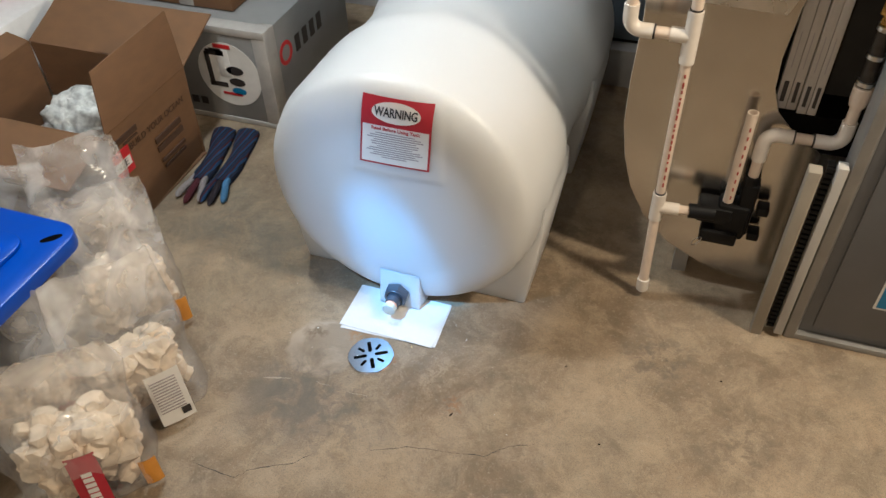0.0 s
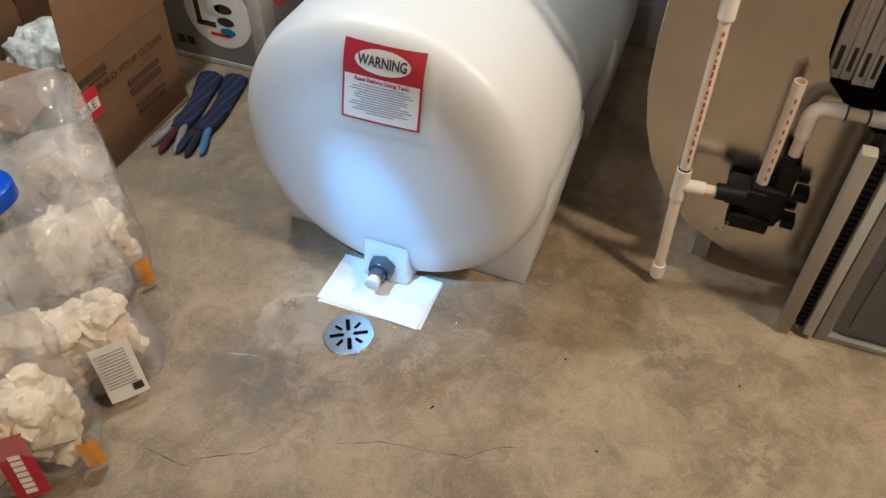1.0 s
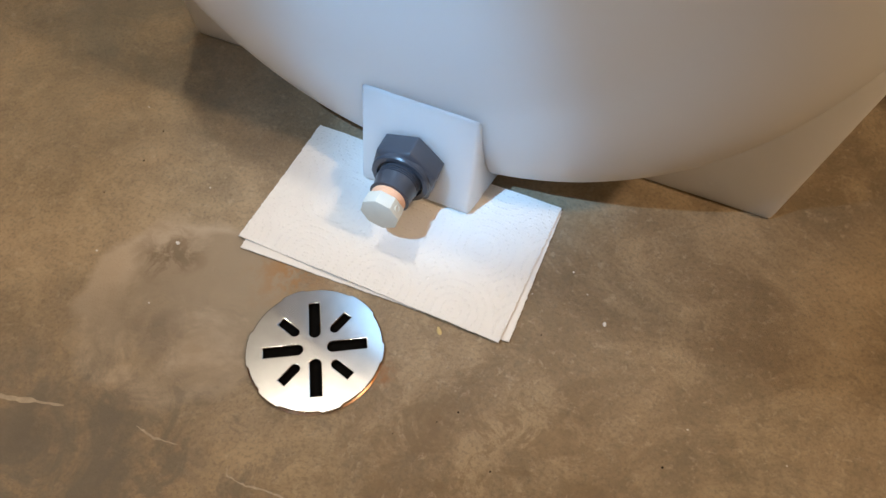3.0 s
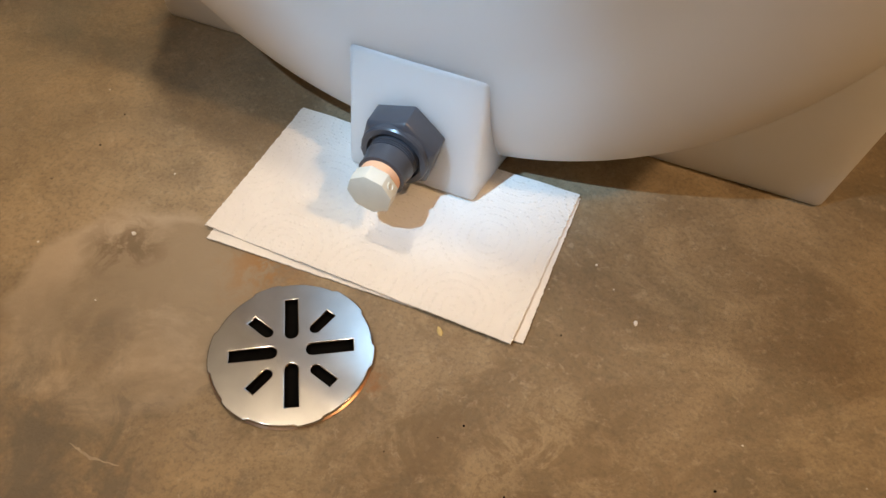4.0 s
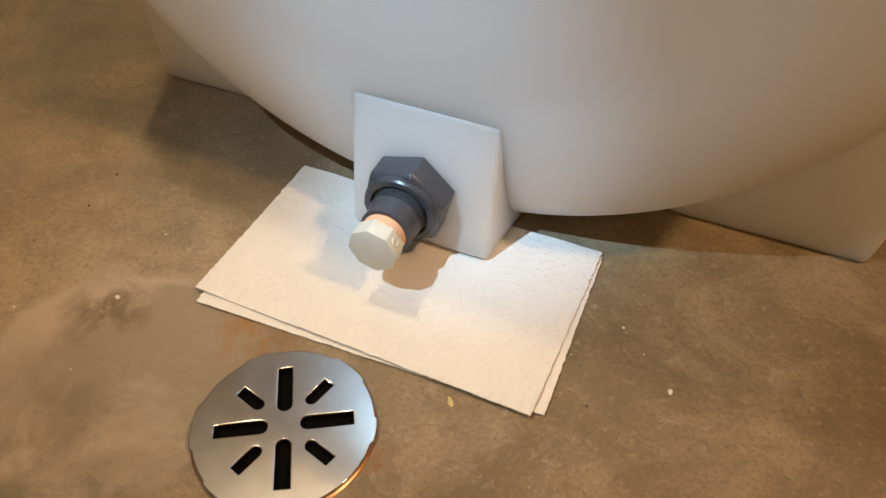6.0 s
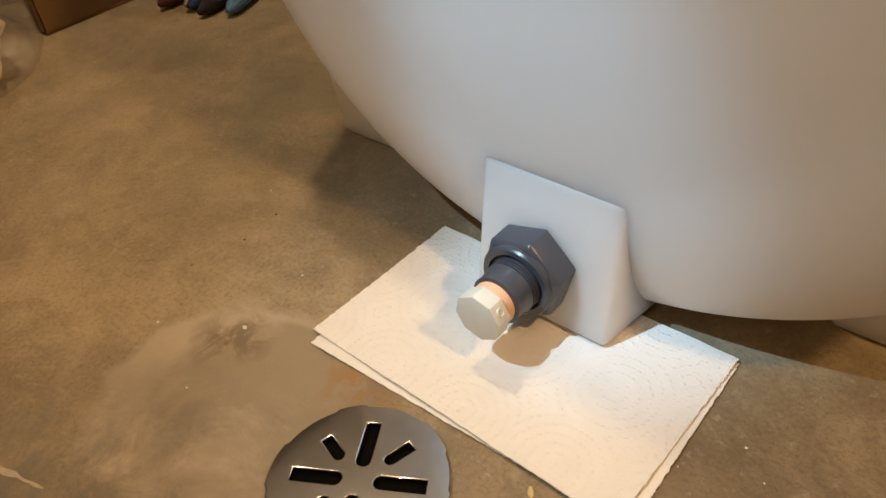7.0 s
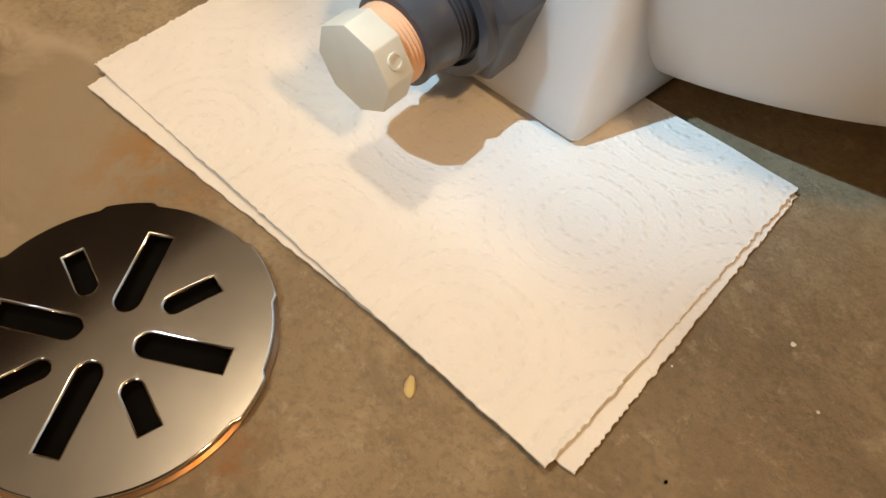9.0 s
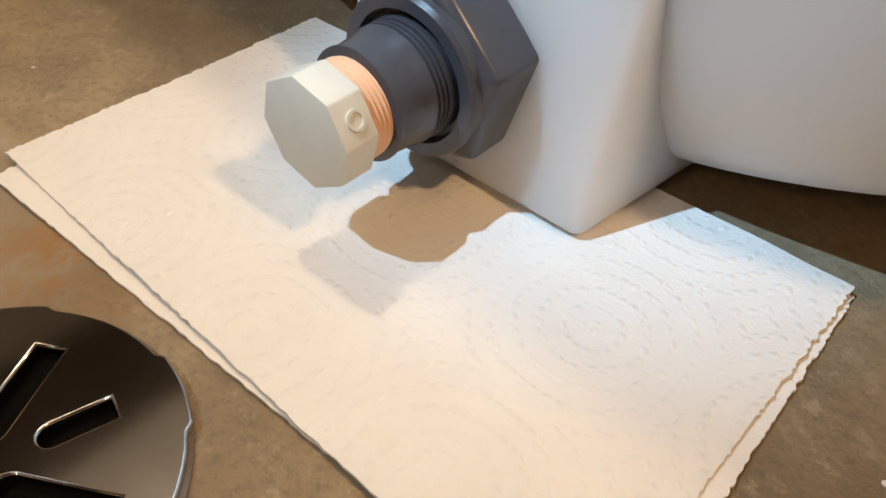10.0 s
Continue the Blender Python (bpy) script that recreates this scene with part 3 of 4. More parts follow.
plug = thing("threaded_plug", AXIS @ pose(0, -0.0455, 0), "pale octagonal plastic plug with peach threads closing the fitting", "pipe plug")
prof = [(0.0155, 0.004)]
for k in range(5):
    y = -0.0002 - 0.0019 * k
    prof += [(0.0168, y), (0.0173, y - 0.0005), (0.0168, y - 0.0010), (0.0161, y - 0.0014)]
prof += [(0.0158, -0.0102)]
part("thread", lathe(prof, 48, "y"), M_PEACH, plug, "peach coloured thread")
octo = bmesh.new()
rings = [[octo.verts.new((r * math.cos(radians(7.3 + 45 * i)), y, r * math.sin(radians(7.3 + 45 * i)))) for i in range(8)]
         for r, y in ((0.0198, -0.0096), (0.0198, -0.0232))]
octo.faces.new(rings[0])
octo.faces.new(rings[1][::-1])
for i in range(8):
    octo.faces.new((rings[0][i], rings[0][(i + 1) % 8], rings[1][(i + 1) % 8], rings[1][i]))
bmesh.ops.bevel(octo, geom=octo.edges[:], offset=0.0007, segments=2, affect="EDGES", profile=0.5)
head = part("octagon_head", octo, M_CAP, plug)
part("mark", lathe([(0.0034, 0.0175), (0.0034, 0.0191), (0.0024, 0.0191), (0.0024, 0.0186)], 20, "x"), M_CAP, head,
     at=pose(0, -0.0160, 0, 0, -29.8, 0))


# ---- drain ----
def drain_cover():
    cu = bpy.data.curves.new("cover", "CURVE")
    cu.dimensions, cu.fill_mode, cu.extrude, cu.bevel_depth, cu.bevel_resolution = "2D", "BOTH", 0.0006, 0.0009, 2

    def loop(pts):
        s = cu.splines.new("POLY")
        s.points.add(len(pts) - 1)
        for p, q in zip(s.points, pts):
            p.co = (*q, 0, 1)
        s.use_cyclic_u = True
    rim = []
    for i in range(144):
        a = 2.5 * i
        r = 0.0622
        for mid, half in ((20, 9), (72, 14), (138, 10), (205, 16), (258, 12), (312, 9)):
            if abs((a - mid + 180) % 360 - 180) < half:
                r = 0.0640
        rim.append((r * math.cos(radians(a)), r * math.sin(radians(a))))
    loop(rim)
    for k in range(8):
        long = k % 2 == 0
        a = radians(30.5 + 45 * k)
        r0, r1, w = (0.0105, 0.0490, 0.0060) if long else (0.0215, 0.0455, 0.0050)
        pts = [(r1, -w), (r1, w)] + [(r0 + w - w * math.sin(radians(t)), w * math.cos(radians(t))) for t in range(0, 181, 20)]
        loop([(x * math.cos(a) - y * math.sin(a), x * math.sin(a) + y * math.cos(a)) for x, y in pts])
    tmp = bpy.data.objects.new("cover", cu)
    scene.collection.objects.link(tmp)
    me = bpy.data.meshes.new_from_object(tmp.evaluated_get(bpy.context.evaluated_depsgraph_get()))
    bpy.data.objects.remove(tmp)
    bm = bmesh.new()
    bm.from_mesh(me)
    bmesh.ops.remove_doubles(bm, verts=bm.verts, dist=0.00005)
    return mesh_of(bm, M_STEEL)


drain = thing("floor_drain", (0, 0, 0), "round stainless steel floor drain cover with radial slots", "floor drain")
part("cover", drain_cover(), M_STEEL, drain, at=pose(0, 0, 0.0030) @ Matrix.Diagonal((0.968, 0.968, 1, 1)))
part("rim", lathe([(0.0596, -0.002), (0.0620, -0.002), (0.0623, 0.0008), (0.0606, 0.0017), (0.0594, 0.0014)], 72, closed=True), M_COPPER, drain, "tarnished copper rim")
# the top cap is near-black, painting the unlit depth under the slots
part("pit", lathe([(0.057, -0.001), (0.057, -0.06), (0.03, -0.07)], 40), M_SHADE_GRIT, drain, "drain pit closed by a near-black disc standing for its shade")


# ---- paper towels ----
def towel(corners, z, seed):
    """A sheet between four corners (fl, fr, br, bl), with ragged edges."""
    rng = random.Random(seed)
    bm = bmesh.new()
    nx, ny = 100, 130
    fl, fr, br, bl = (Vector((*c, 0)) for c in corners)
    top, low = [], []
    jx = [rng.uniform(-1, 1) * 0.0007 for _ in range(ny + 1)]
    jr = [rng.uniform(-0.6, 1) * 0.0008 if rng.random() < 0.8 else 0 for _ in range(ny + 1)]
    for j in range(ny + 1):
        a, b = [], []
        for i in range(nx + 1):
            u, v = i / nx, j / ny
            p = fl.lerp(fr, u).lerp(bl.lerp(br, u), v)
            if i == 0:
                p.x += jx[j]
            if i == nx:
                p.x += jr[j]
            if j == 0:
                p.y += rng.uniform(-1, 1) * 0.0004
            edge = min(u, 1 - u, v, 1 - v)
            wave = 0.0011 * noise.noise(Vector((p.x * 14, p.y * 14, seed))) + 0.0006 * noise.noise(Vector((p.x * 45, p.y * 45, seed)))
            h = z + max(-0.0006, wave) + 0.0008 * max(0.0, 1 - edge * 30) * (0.3 + noise.noise(Vector((p.x * 30, p.y * 30, seed + 5))))
            a.append(bm.verts.new((p.x, p.y, h)))
            b.append(bm.verts.new((p.x, p.y, h - 0.0011)))
        top.append(a)
        low.append(b)
    for j in range(ny):
        for i in range(nx):
            bm.faces.new((top[j][i], top[j][i + 1], top[j + 1][i + 1], top[j + 1][i]))
            bm.faces.new((low[j][i], low[j + 1][i], low[j + 1][i + 1], low[j][i + 1]))
    for i in range(nx):
        bm.faces.new((low[0][i], low[0][i + 1], top[0][i + 1], top[0][i]))
        bm.faces.new((low[ny][i + 1], low[ny][i], top[ny][i], top[ny][i + 1]))
    for j in range(ny):
        bm.faces.new((low[j + 1][0], low[j][0], top[j][0], top[j + 1][0]))
        bm.faces.new((low[j][nx], low[j + 1][nx], top[j + 1][nx], top[j][nx]))
    return bm


single("paper_towel", towel([(-0.122, 0.067), (0.157, 0.078), (0.1525, 0.238), (-0.126, 0.237)], 0.0022, 3), M_TOWEL, (0, 0, 0),
       "white quilted paper towel lying under another on the concrete", "paper towel", "paper towels")
single("paper_towel", towel([(-0.1295, 0.077), (0.149, 0.0725), (0.151, 0.239), (-0.128, 0.239)], 0.0046, 8), M_TOWEL, (0, 0, 0),
       "white quilted paper towel folded flat under the tank's outlet", "paper towel", "paper towels")


# ---- small marks on the floor ----
def strip(points, w, z, stray=0.0015):
    rng = random.Random(len(points))
    fine = []
    for a, b in zip(points, points[1:]):
        for k in range(7):
            t = k / 7
            fine.append((a[0] + (b[0] - a[0]) * t + rng.uniform(-1, 1) * stray, a[1] + (b[1] - a[1]) * t + rng.uniform(-1, 1) * stray))
    bm = bmesh.new()
    prev = None
    for i, (x, y) in enumerate(fine):
        ww = w * rng.uniform(0.3, 1.2) * min(1, i / 4 + 0.1, (len(fine) - i) / 4)
        cur = (bm.verts.new((x, y + ww, z)), bm.verts.new((x, y - ww, z)))
        if prev:
            bm.faces.new((prev[0], prev[1], cur[1], cur[0]))
        prev = cur
    return bm


single("crack", strip([(-0.30, -0.44), (-0.167, -0.444), (-0.145, -0.415), (-0.05, -0.364), (-0.011, -0.319)], 0.0013, 0.0004), M_CRACK, (0, 0, 0), "thin dark crack in the concrete floor", "crack", kind="structure")
single("crack", strip([(0.094, -0.285), (0.194, -0.237), (0.385, -0.203), (0.43, -0.16), (0.50, -0.13)], 0.0010, 0.0004), M_CRACK, (0, 0, 0), "thin dark crack in the concrete floor", "crack", kind="structure")
for pts, w in (([(-0.016, -0.121), (-0.011, -0.130), (0.008, -0.131), (0.030, -0.127), (0.048, -0.127)], 0.0009),
               ([(-0.246, -0.156), (-0.21, -0.146), (-0.168, -0.134)], 0.0026), ([(-0.105, -0.125), (-0.085, -0.128), (-0.06, -0.124)], 0.0010)):
    single("scratch", strip(pts, w, 0.0004, 0.0005), M_SCRATCH, (0, 0, 0), "pale scratch in the concrete floor", "scratch", kind="structure")



def crumb(x, y, sx, sy, sz, material, label, turn=0):
    bm = bmesh.new()
    bmesh.ops.create_icosphere(bm, subdivisions=2, radius=1)
    for v in bm.verts:
        v.co += v.co.normalized() * 0.35 * noise.noise(v.co * 1.8 + Vector((x * 50, y * 50, 0)))
        v.co = (v.co.x * sx, v.co.y * sy, max(0.0, v.co.z + 0.5) * sz)
    single("crumb", bm, material, pose(x, y, 0, 0, 0, turn), label, "crumb")


crumb(0.0945, 0.063, 0.0021, 0.0044, 0.0012, M_CHIP, "small yellow chip of wood on the concrete", 42)
crumb(0.231, 0.132, 0.0017, 0.0026, 0.001, M_FOAM, "tiny pale crumb on the concrete", 20)
crumb(-0.182, 0.047, 0.0022, 0.0018, 0.001, M_FOAM, "tiny pale crumb on the concrete")
crumb(0.512, 0.126, 0.0035, 0.0022, 0.0015, M_SHADE_GRIT, "tiny dark crumb on the concrete", 40)
crumb(0.640, -0.085, 0.003, 0.0022, 0.0015, M_SHADE_GRIT, "tiny dark crumb on the concrete", 10)
crumb(0.268, -0.115, 0.0022, 0.007, 0.0012, M_SHADE_GRIT, "tiny dark crumb on the concrete", -25)
crumb(0.905, 0.20, 0.0028, 0.0028, 0.0015, M_SHADE_GRIT, "tiny dark crumb on the concrete", 0)
for k in range(26):
    rng = random.Random(900 + k)
    crumb(rng.uniform(-0.32, 0.42), rng.uniform(-0.16, 0.19), rng.uniform(0.0004, 0.0011), rng.uniform(0.0004, 0.0011), 0.0006,
          M_SHADE_GRIT if rng.random() < 0.6 else M_FOAM, "speck of grit on the concrete")


# ---- heating corner: galvanised shell, pipes, pump, cabinet ----
shell = thing("duct_shell", (0, 0.555, 0), "glossy galvanised sheet-metal shell with a rounded lower edge", "duct")
outline = [(0.53, 1.02), (0.535, 0.80), (0.527, 0.62), (0.528, 0.50), (0.543, 0.40), (0.572, 0.30), (0.625, 0.205), (0.70, 0.128),
           (0.80, 0.076), (0.90, 0.05), (1.01, 0.04), (1.01, 0.50), (0.975, 0.525), (0.93, 0.555), (0.885, 0.60), (0.863, 0.66), (0.858, 0.74), (0.868, 0.86), (0.90, 1.02)]
part("end_sheet", prism(outline, 0.0, 0.006, "y", 0.0015), M_SHEET, shell, smooth=20)
part("wrapper", prism([(x + (0.012 if x < 0.8 else 0), z + 0.012) for x, z in outline[:11]] + [(1.01, 0.48), (0.82, 0.55), (0.80, 1.02)], 0.0065, 0.42, "y"), M_SHEET, shell, smooth=30)
# solid block, coloured dark to stand for the unlit hollow
part("hollow_shade_block", box(0.82, 1.06, 0.12, 0.42, 0.48, 1.02), M_HOLLOW_SHADE, shell, "solid dark block standing in for the shaded hollow behind the sheet")
# ledge takes the near-black that paints the opening's shade
part("ledge", box(0.80, 1.12, 0.0065, 0.12, 0.50, 0.598), M_SHADE_GRIT, shell, "ledge coloured near-black for the shade in the opening")
part("foot", box(0.73, 0.77, 0.03, 0.09, 0, 0.15), M_CABINET_EDGE, shell)
part("foot", box(0.95, 0.99, 0.05, 0.11, 0, 0.06), M_CABINET_EDGE, shell)
plenum = thing("plenum", (0, 0, 0), "shiny galvanised plenum box above the shell", "duct")
part("casing", box(0.53, 0.90, 0.56, 0.95, 1.025, 2.44, 0.004), M_DUCT, plenum)
part("flange", prism([(0.545, 0.862), (0.84, 0.850), (0.86, 0.90), (0.86, 1.02), (0.54, 1.02)], 0.535, 0.553, "y", 0.002), M_DUCT, plenum)

RP = 0.0133
drainpipe = thing("drain_pipe", (0, 0, 0), "cream plastic condensate pipe with white tees and faint red print", "pipe")
PX, PY = 0.655, 0.472
part("pipe", tube([(PX + 0.004, PY - 0.02, 0.055), (PX, PY, 0.28)], RP), M_PVC_PIPE, drainpipe)
part("end_cap", tube([(PX + 0.0045, PY - 0.022, 0.022), (PX + 0.0045, PY - 0.022, 0.028), (PX + 0.004, PY - 0.02, 0.066)], RP + 0.0035, rad=[0.012, RP + 0.0035, RP + 0.0035]), M_PVC, drainpipe)
part("tee", tube([(PX, PY, 0.275), (PX, PY, 0.362)], RP + 0.004), M_PVC, drainpipe)
part("tee_branch", tube([(PX, PY, 0.315), (PX + 0.055, PY + 0.004, 0.315)], RP + 0.003), M_PVC, drainpipe)
part("pipe", tube([(PX + 0.055, PY + 0.004, 0.315), (PX + 0.10, PY + 0.008, 0.315)], RP - 0.001), M_PVC_PIPE, drainpipe)
part("pipe", tube([(PX, PY, 0.362), (PX - 0.003, PY + 0.01, 0.74)], RP - 0.001), M_PVC_PIPE, drainpipe)
part("glue_ring", tube([(PX, PY, 0.362), (PX, PY, 0.366)], RP + 0.001), M_INK, drainpipe)
part("tee", tube([(PX - 0.003, PY + 0.01, 0.735), (PX - 0.004, PY + 0.013, 0.86)], RP + 0.0042), M_PVC, drainpipe)
part("tee_branch", tube([(PX - 0.003, PY + 0.012, 0.80), (PX - 0.05, PY + 0.012, 0.80)], RP + 0.004), M_PVC, drainpipe)
part("pipe", tube([(PX - 0.05, PY + 0.012, 0.80), (PX - 0.10, PY + 0.012, 0.80)], RP), M_PVC_PIPE, drainpipe)
ELB = arc((PX - 0.115, PY + 0.012, 0.828), 0.028, -90, -180, (1, 0, 0), (0, 0, 1))
part("elbow", tube([(PX - 0.088, PY + 0.012, 0.80)] + ELB + [(PX - 0.143, PY + 0.012, 0.86)], RP + 0.004), M_PVC, drainpipe)
part("pipe", tube([(PX - 0.143, PY + 0.012, 0.86), (PX - 0.143, PY + 0.012, 1.5)], RP), M_PVC_PIPE, drainpipe)
part("pipe", tube([(PX - 0.004, PY + 0.013, 0.86), (PX - 0.006, PY + 0.015, 1.5)], RP), M_PVC_PIPE, drainpipe)
for z in (0.862, 0.734):
    part("glue_ring", tube([(PX - 0.004, PY + 0.012, z), (PX - 0.004, PY + 0.012, z + 0.004)], RP + 0.001), M_INK, drainpipe)
part("glue_ring", tube([(PX - 0.083, PY + 0.012, 0.80), (PX - 0.087, PY + 0.012, 0.80)], RP + 0.0045), M_INK, drainpipe)
rng = random.Random(5)
z = 0.39
while z < 0.71:
    h = rng.uniform(0.006, 0.016)
    k = (z - 0.362) / 0.378
    part("print_bar", box(-0.0022, 0.0022, -0.0006, 0.0006, 0, h), M_PRINT, drainpipe, at=pose(PX - 0.003 * k + 0.0035, PY + 0.01 * k - RP + 0.0008, z))
    z += h + rng.uniform(0.004, 0.012)

trap = thing("condensate_pump", (0, 0, 0), "black plastic condensate trap joined to white pipes", "pump")
tb = box(0.755, 0.845, 0.478, 0.545, 0.285, 0.335, 0.008)
box(0.805, 0.885, 0.485, 0.55, 0.240, 0.345, 0.01, bm=tb)
box(0.852, 0.892, 0.495, 0.55, 0.25, 0.415, 0.008, bm=tb)
box(0.775, 0.87, 0.475, 0.53, 0.222, 0.262, 0.006, bm=tb)
box(0.90, 0.93, 0.50, 0.54, 0.32, 0.345, 0.004, bm=tb)
box(0.895, 0.925, 0.50, 0.54, 0.235, 0.26, 0.004, bm=tb)
part("body", tb, M_BLACK, trap)
part("inlet", tube([(0.735, 0.48, 0.315), (0.80, 0.487, 0.315)], 0.020), M_BLACK, trap)
part("riser_socket", tube([(0.868, 0.515, 0.39), (0.868, 0.515, 0.435)], 0.019), M_BLACK, trap)
part("wire_clip", tube(arc((0.772, 0.47, 0.225), 0.016, 0, 340, (0.4, 0, 1), (0.6, 0.3, 0), 14), 0.0016, 6), M_DUCT, trap)
vent = thing("vent_pipe", (0.826, 0.512, 0.33), "open cream plastic vent pipe standing on the trap", "pipe")
pv = bmesh.new()
lathe([(0.0133, 0.0), (0.0133, 0.285), (0.0105, 0.285), (0.0105, 0.0)], 20, closed=True, bm=pv)
part("tube", pv, M_PVC_PIPE, vent)
for i in range(9):
    part("print_bar", box(-0.002, 0.002, -0.0006, 0.0006, 0, 0.011), M_PRINT, vent, at=pose(0.003, -0.0133, 0.03 + i * 0.026))

cond = thing("condensate_line", (0, 0, 0), "white plastic pipe with two elbows rising to a valve", "pipe")
X1, X2, Y1 = 0.868, 1.035, 0.515
part("pipe", tube([(X1, Y1, 0.42), (X1, Y1, 0.505)], RP), M_PVC_PIPE, cond)
part("elbow", tube([(X1, Y1, 0.485), (X1, Y1, 0.525)] + arc((X1 + 0.03, Y1, 0.532), 0.03, 180, 90, (1, 0, 0), (0, 0, 1)) + [(X1 + 0.062, Y1, 0.562)], RP + 0.004), M_PVC, cond)
part("pipe", tube([(X1 + 0.06, Y1, 0.562), (X2 - 0.06, Y1, 0.562)], RP), M_PVC_PIPE, cond)
part("elbow", tube([(X2 - 0.062, Y1, 0.562)] + arc((X2 - 0.03, Y1, 0.592), 0.03, -90, 0, (1, 0, 0), (0, 0, 1)) + [(X2, Y1, 0.625)], RP + 0.004), M_PVC, cond)
part("pipe", tube([(X2, Y1, 0.62), (X2, Y1, 0.685)], RP), M_PVC_PIPE, cond)
part("coupling", tube([(X2, Y1, 0.67), (X2, Y1, 0.69), (X2, Y1, 0.72)], 0.02, rad=[0.018, 0.0215, 0.0215]), M_PVC_PIPE, cond)
part("glue_ring", tube([(X1 + 0.060, Y1, 0.562), (X1 + 0.064, Y1, 0.562)], RP + 0.0045), M_INK, cond)
part("glue_ring", tube([(X2 - 0.064, Y1, 0.562), (X2 - 0.060, Y1, 0.562)], RP + 0.0045), M_INK, cond)
part("iron_pipe", tube([(X2, Y1, 0.715), (X2 - 0.002, Y1, 0.86)], 0.0155), M_IRON, cond, "dark iron pipe")
for z in (0.725, 0.79, 0.855):
    part("clamp", tube([(X2, Y1, z), (X2, Y1, z + 0.01)], 0.02), M_DUCT, cond)
valve = tube([(X2 - 0.002, Y1, 0.865), (X2 - 0.002, Y1, 0.885), (X2 - 0.002, Y1, 0.887), (X2 - 0.002, Y1, 0.915), (X2 - 0.002, Y1, 0.93)], 0.018, 6, rad=[0.014, 0.014, 0.020, 0.020, 0.012])
part("brass_valve", valve, M_BRASS, cond, "yellow brass valve nut")
part("iron_pipe", tube([(X2 - 0.002, Y1, 0.925), (X2 - 0.002, Y1, 1.4)], 0.009), M_BRASS, cond, "brass tube")

for i, (x, w, zb) in enumerate(((0.872, 0.027, 0.599), (0.900, 0.022, 0.599), (0.924, 0.022, 0.599), (0.947, 0.020, 0.599))):
    sl = thing("light_carton", (x, 0.575 - 0.012 * (i > 1), zb), "long grey cardboard sleeve standing upright in the sheet-metal opening", "carton", "upright cartons")
    part("sleeve", box(0, w, 0, 0.03, 0.0, 0.62, 0.0015), M_CARTON_GREY, sl)
    part("brand_bar", box(w * 0.3, w * 0.68, -0.0008, 0.0004, 0.02, 0.075), M_INK, sl)
    part("small_print", box(w * 0.42, w * 0.5, -0.0008, 0.0004, 0.11, 0.20), M_INK_GREY, sl)

furnace = thing("furnace", (0, 0, 0), "dark grey enamelled furnace cabinet with pale corner strips", "furnace")
part("cabinet", box(1.085, 1.75, 0.428, 1.10, 0.02, 1.55, 0.004), M_CABINET, furnace)
part("door_panel", box(1.115, 1.72, 0.418, 0.4275, 0.05, 0.95, 0.003), M_CABINET, furnace)
part("base_rail", box(1.075, 1.76, 0.41, 1.11, 0, 0.0195, 0.002), M_CABINET_EDGE, furnace)
part("corner_post", prism([(1.052, 0.408), (1.078, 0.408), (1.084, 0.418), (1.084, 0.50), (1.052, 0.50)], 0.0, 1.55, "z", 0.003), M_CABINET_EDGE, furnace)
part("white_strip", box(1.024, 1.046, 0.398, 0.43, 0.015, 0.575, 0.002), M_TRIM_WHITE, furnace, "white folded steel strip")
part("comb_back", box(1.006, 1.022, 0.425, 0.45, 0.015, 0.56), M_BLACK, furnace)
for i in range(35):
    part("tooth", box(1.004, 1.0225, 0.417, 0.4248, 0.02, 0.03), M_BLACK, furnace, at=pose(0, 0, 0.0155 * i))
part("tan_strip", prism([(0.966, 0.395), (0.992, 0.395), (0.996, 0.40), (0.996, 0.43), (0.966, 0.43)], 0.0, 0.555, "z", 0.002), M_TRIM_TAN, furnace, "tan folded steel strip")
part("sticker", box(1.232, 1.32, 0.4145, 0.4175, 0.17, 0.27), M_STICKER, furnace, "blue and white sticker")
part("sticker_edge", box(1.226, 1.326, 0.4155, 0.4178, 0.163, 0.277), M_LABEL_WHITE, furnace)
chain = thing("chain", (0, 0, 0), "thin steel bead chain hanging beside the pipes", "chain")
for i in range(16):
    c = (1.062, 0.468 - 0.0, 0.50 + i * 0.022)
    u, v = ((1, 0, 0), (0, 0, 1)) if i % 2 else ((0, 1, 0), (0, 0, 1))
    part("link", tube([Vector(c) + Vector(u) * 0.005 * math.cos(2 * math.pi * k / 10) + Vector(v) * 0.0135 * math.sin(2 * math.pi * k / 10) for k in range(11)], 0.0014, 6), M_DUCT, chain)
slate = thing("steel_cabinet", (0, 0, 0), "dark slate steel cabinet on a kerb by the back wall", "cabinet")
part("body", box(0.0, 2.0, 1.60, 1.90, 0.185, 1.6, 0.004), M_SLATE, slate)
# plinth coloured near-black for the shade under the cabinet
part("plinth", box(0.02, 1.98, 1.63, 1.88, 0.16, 0.185), M_SHADE_GRIT, slate)


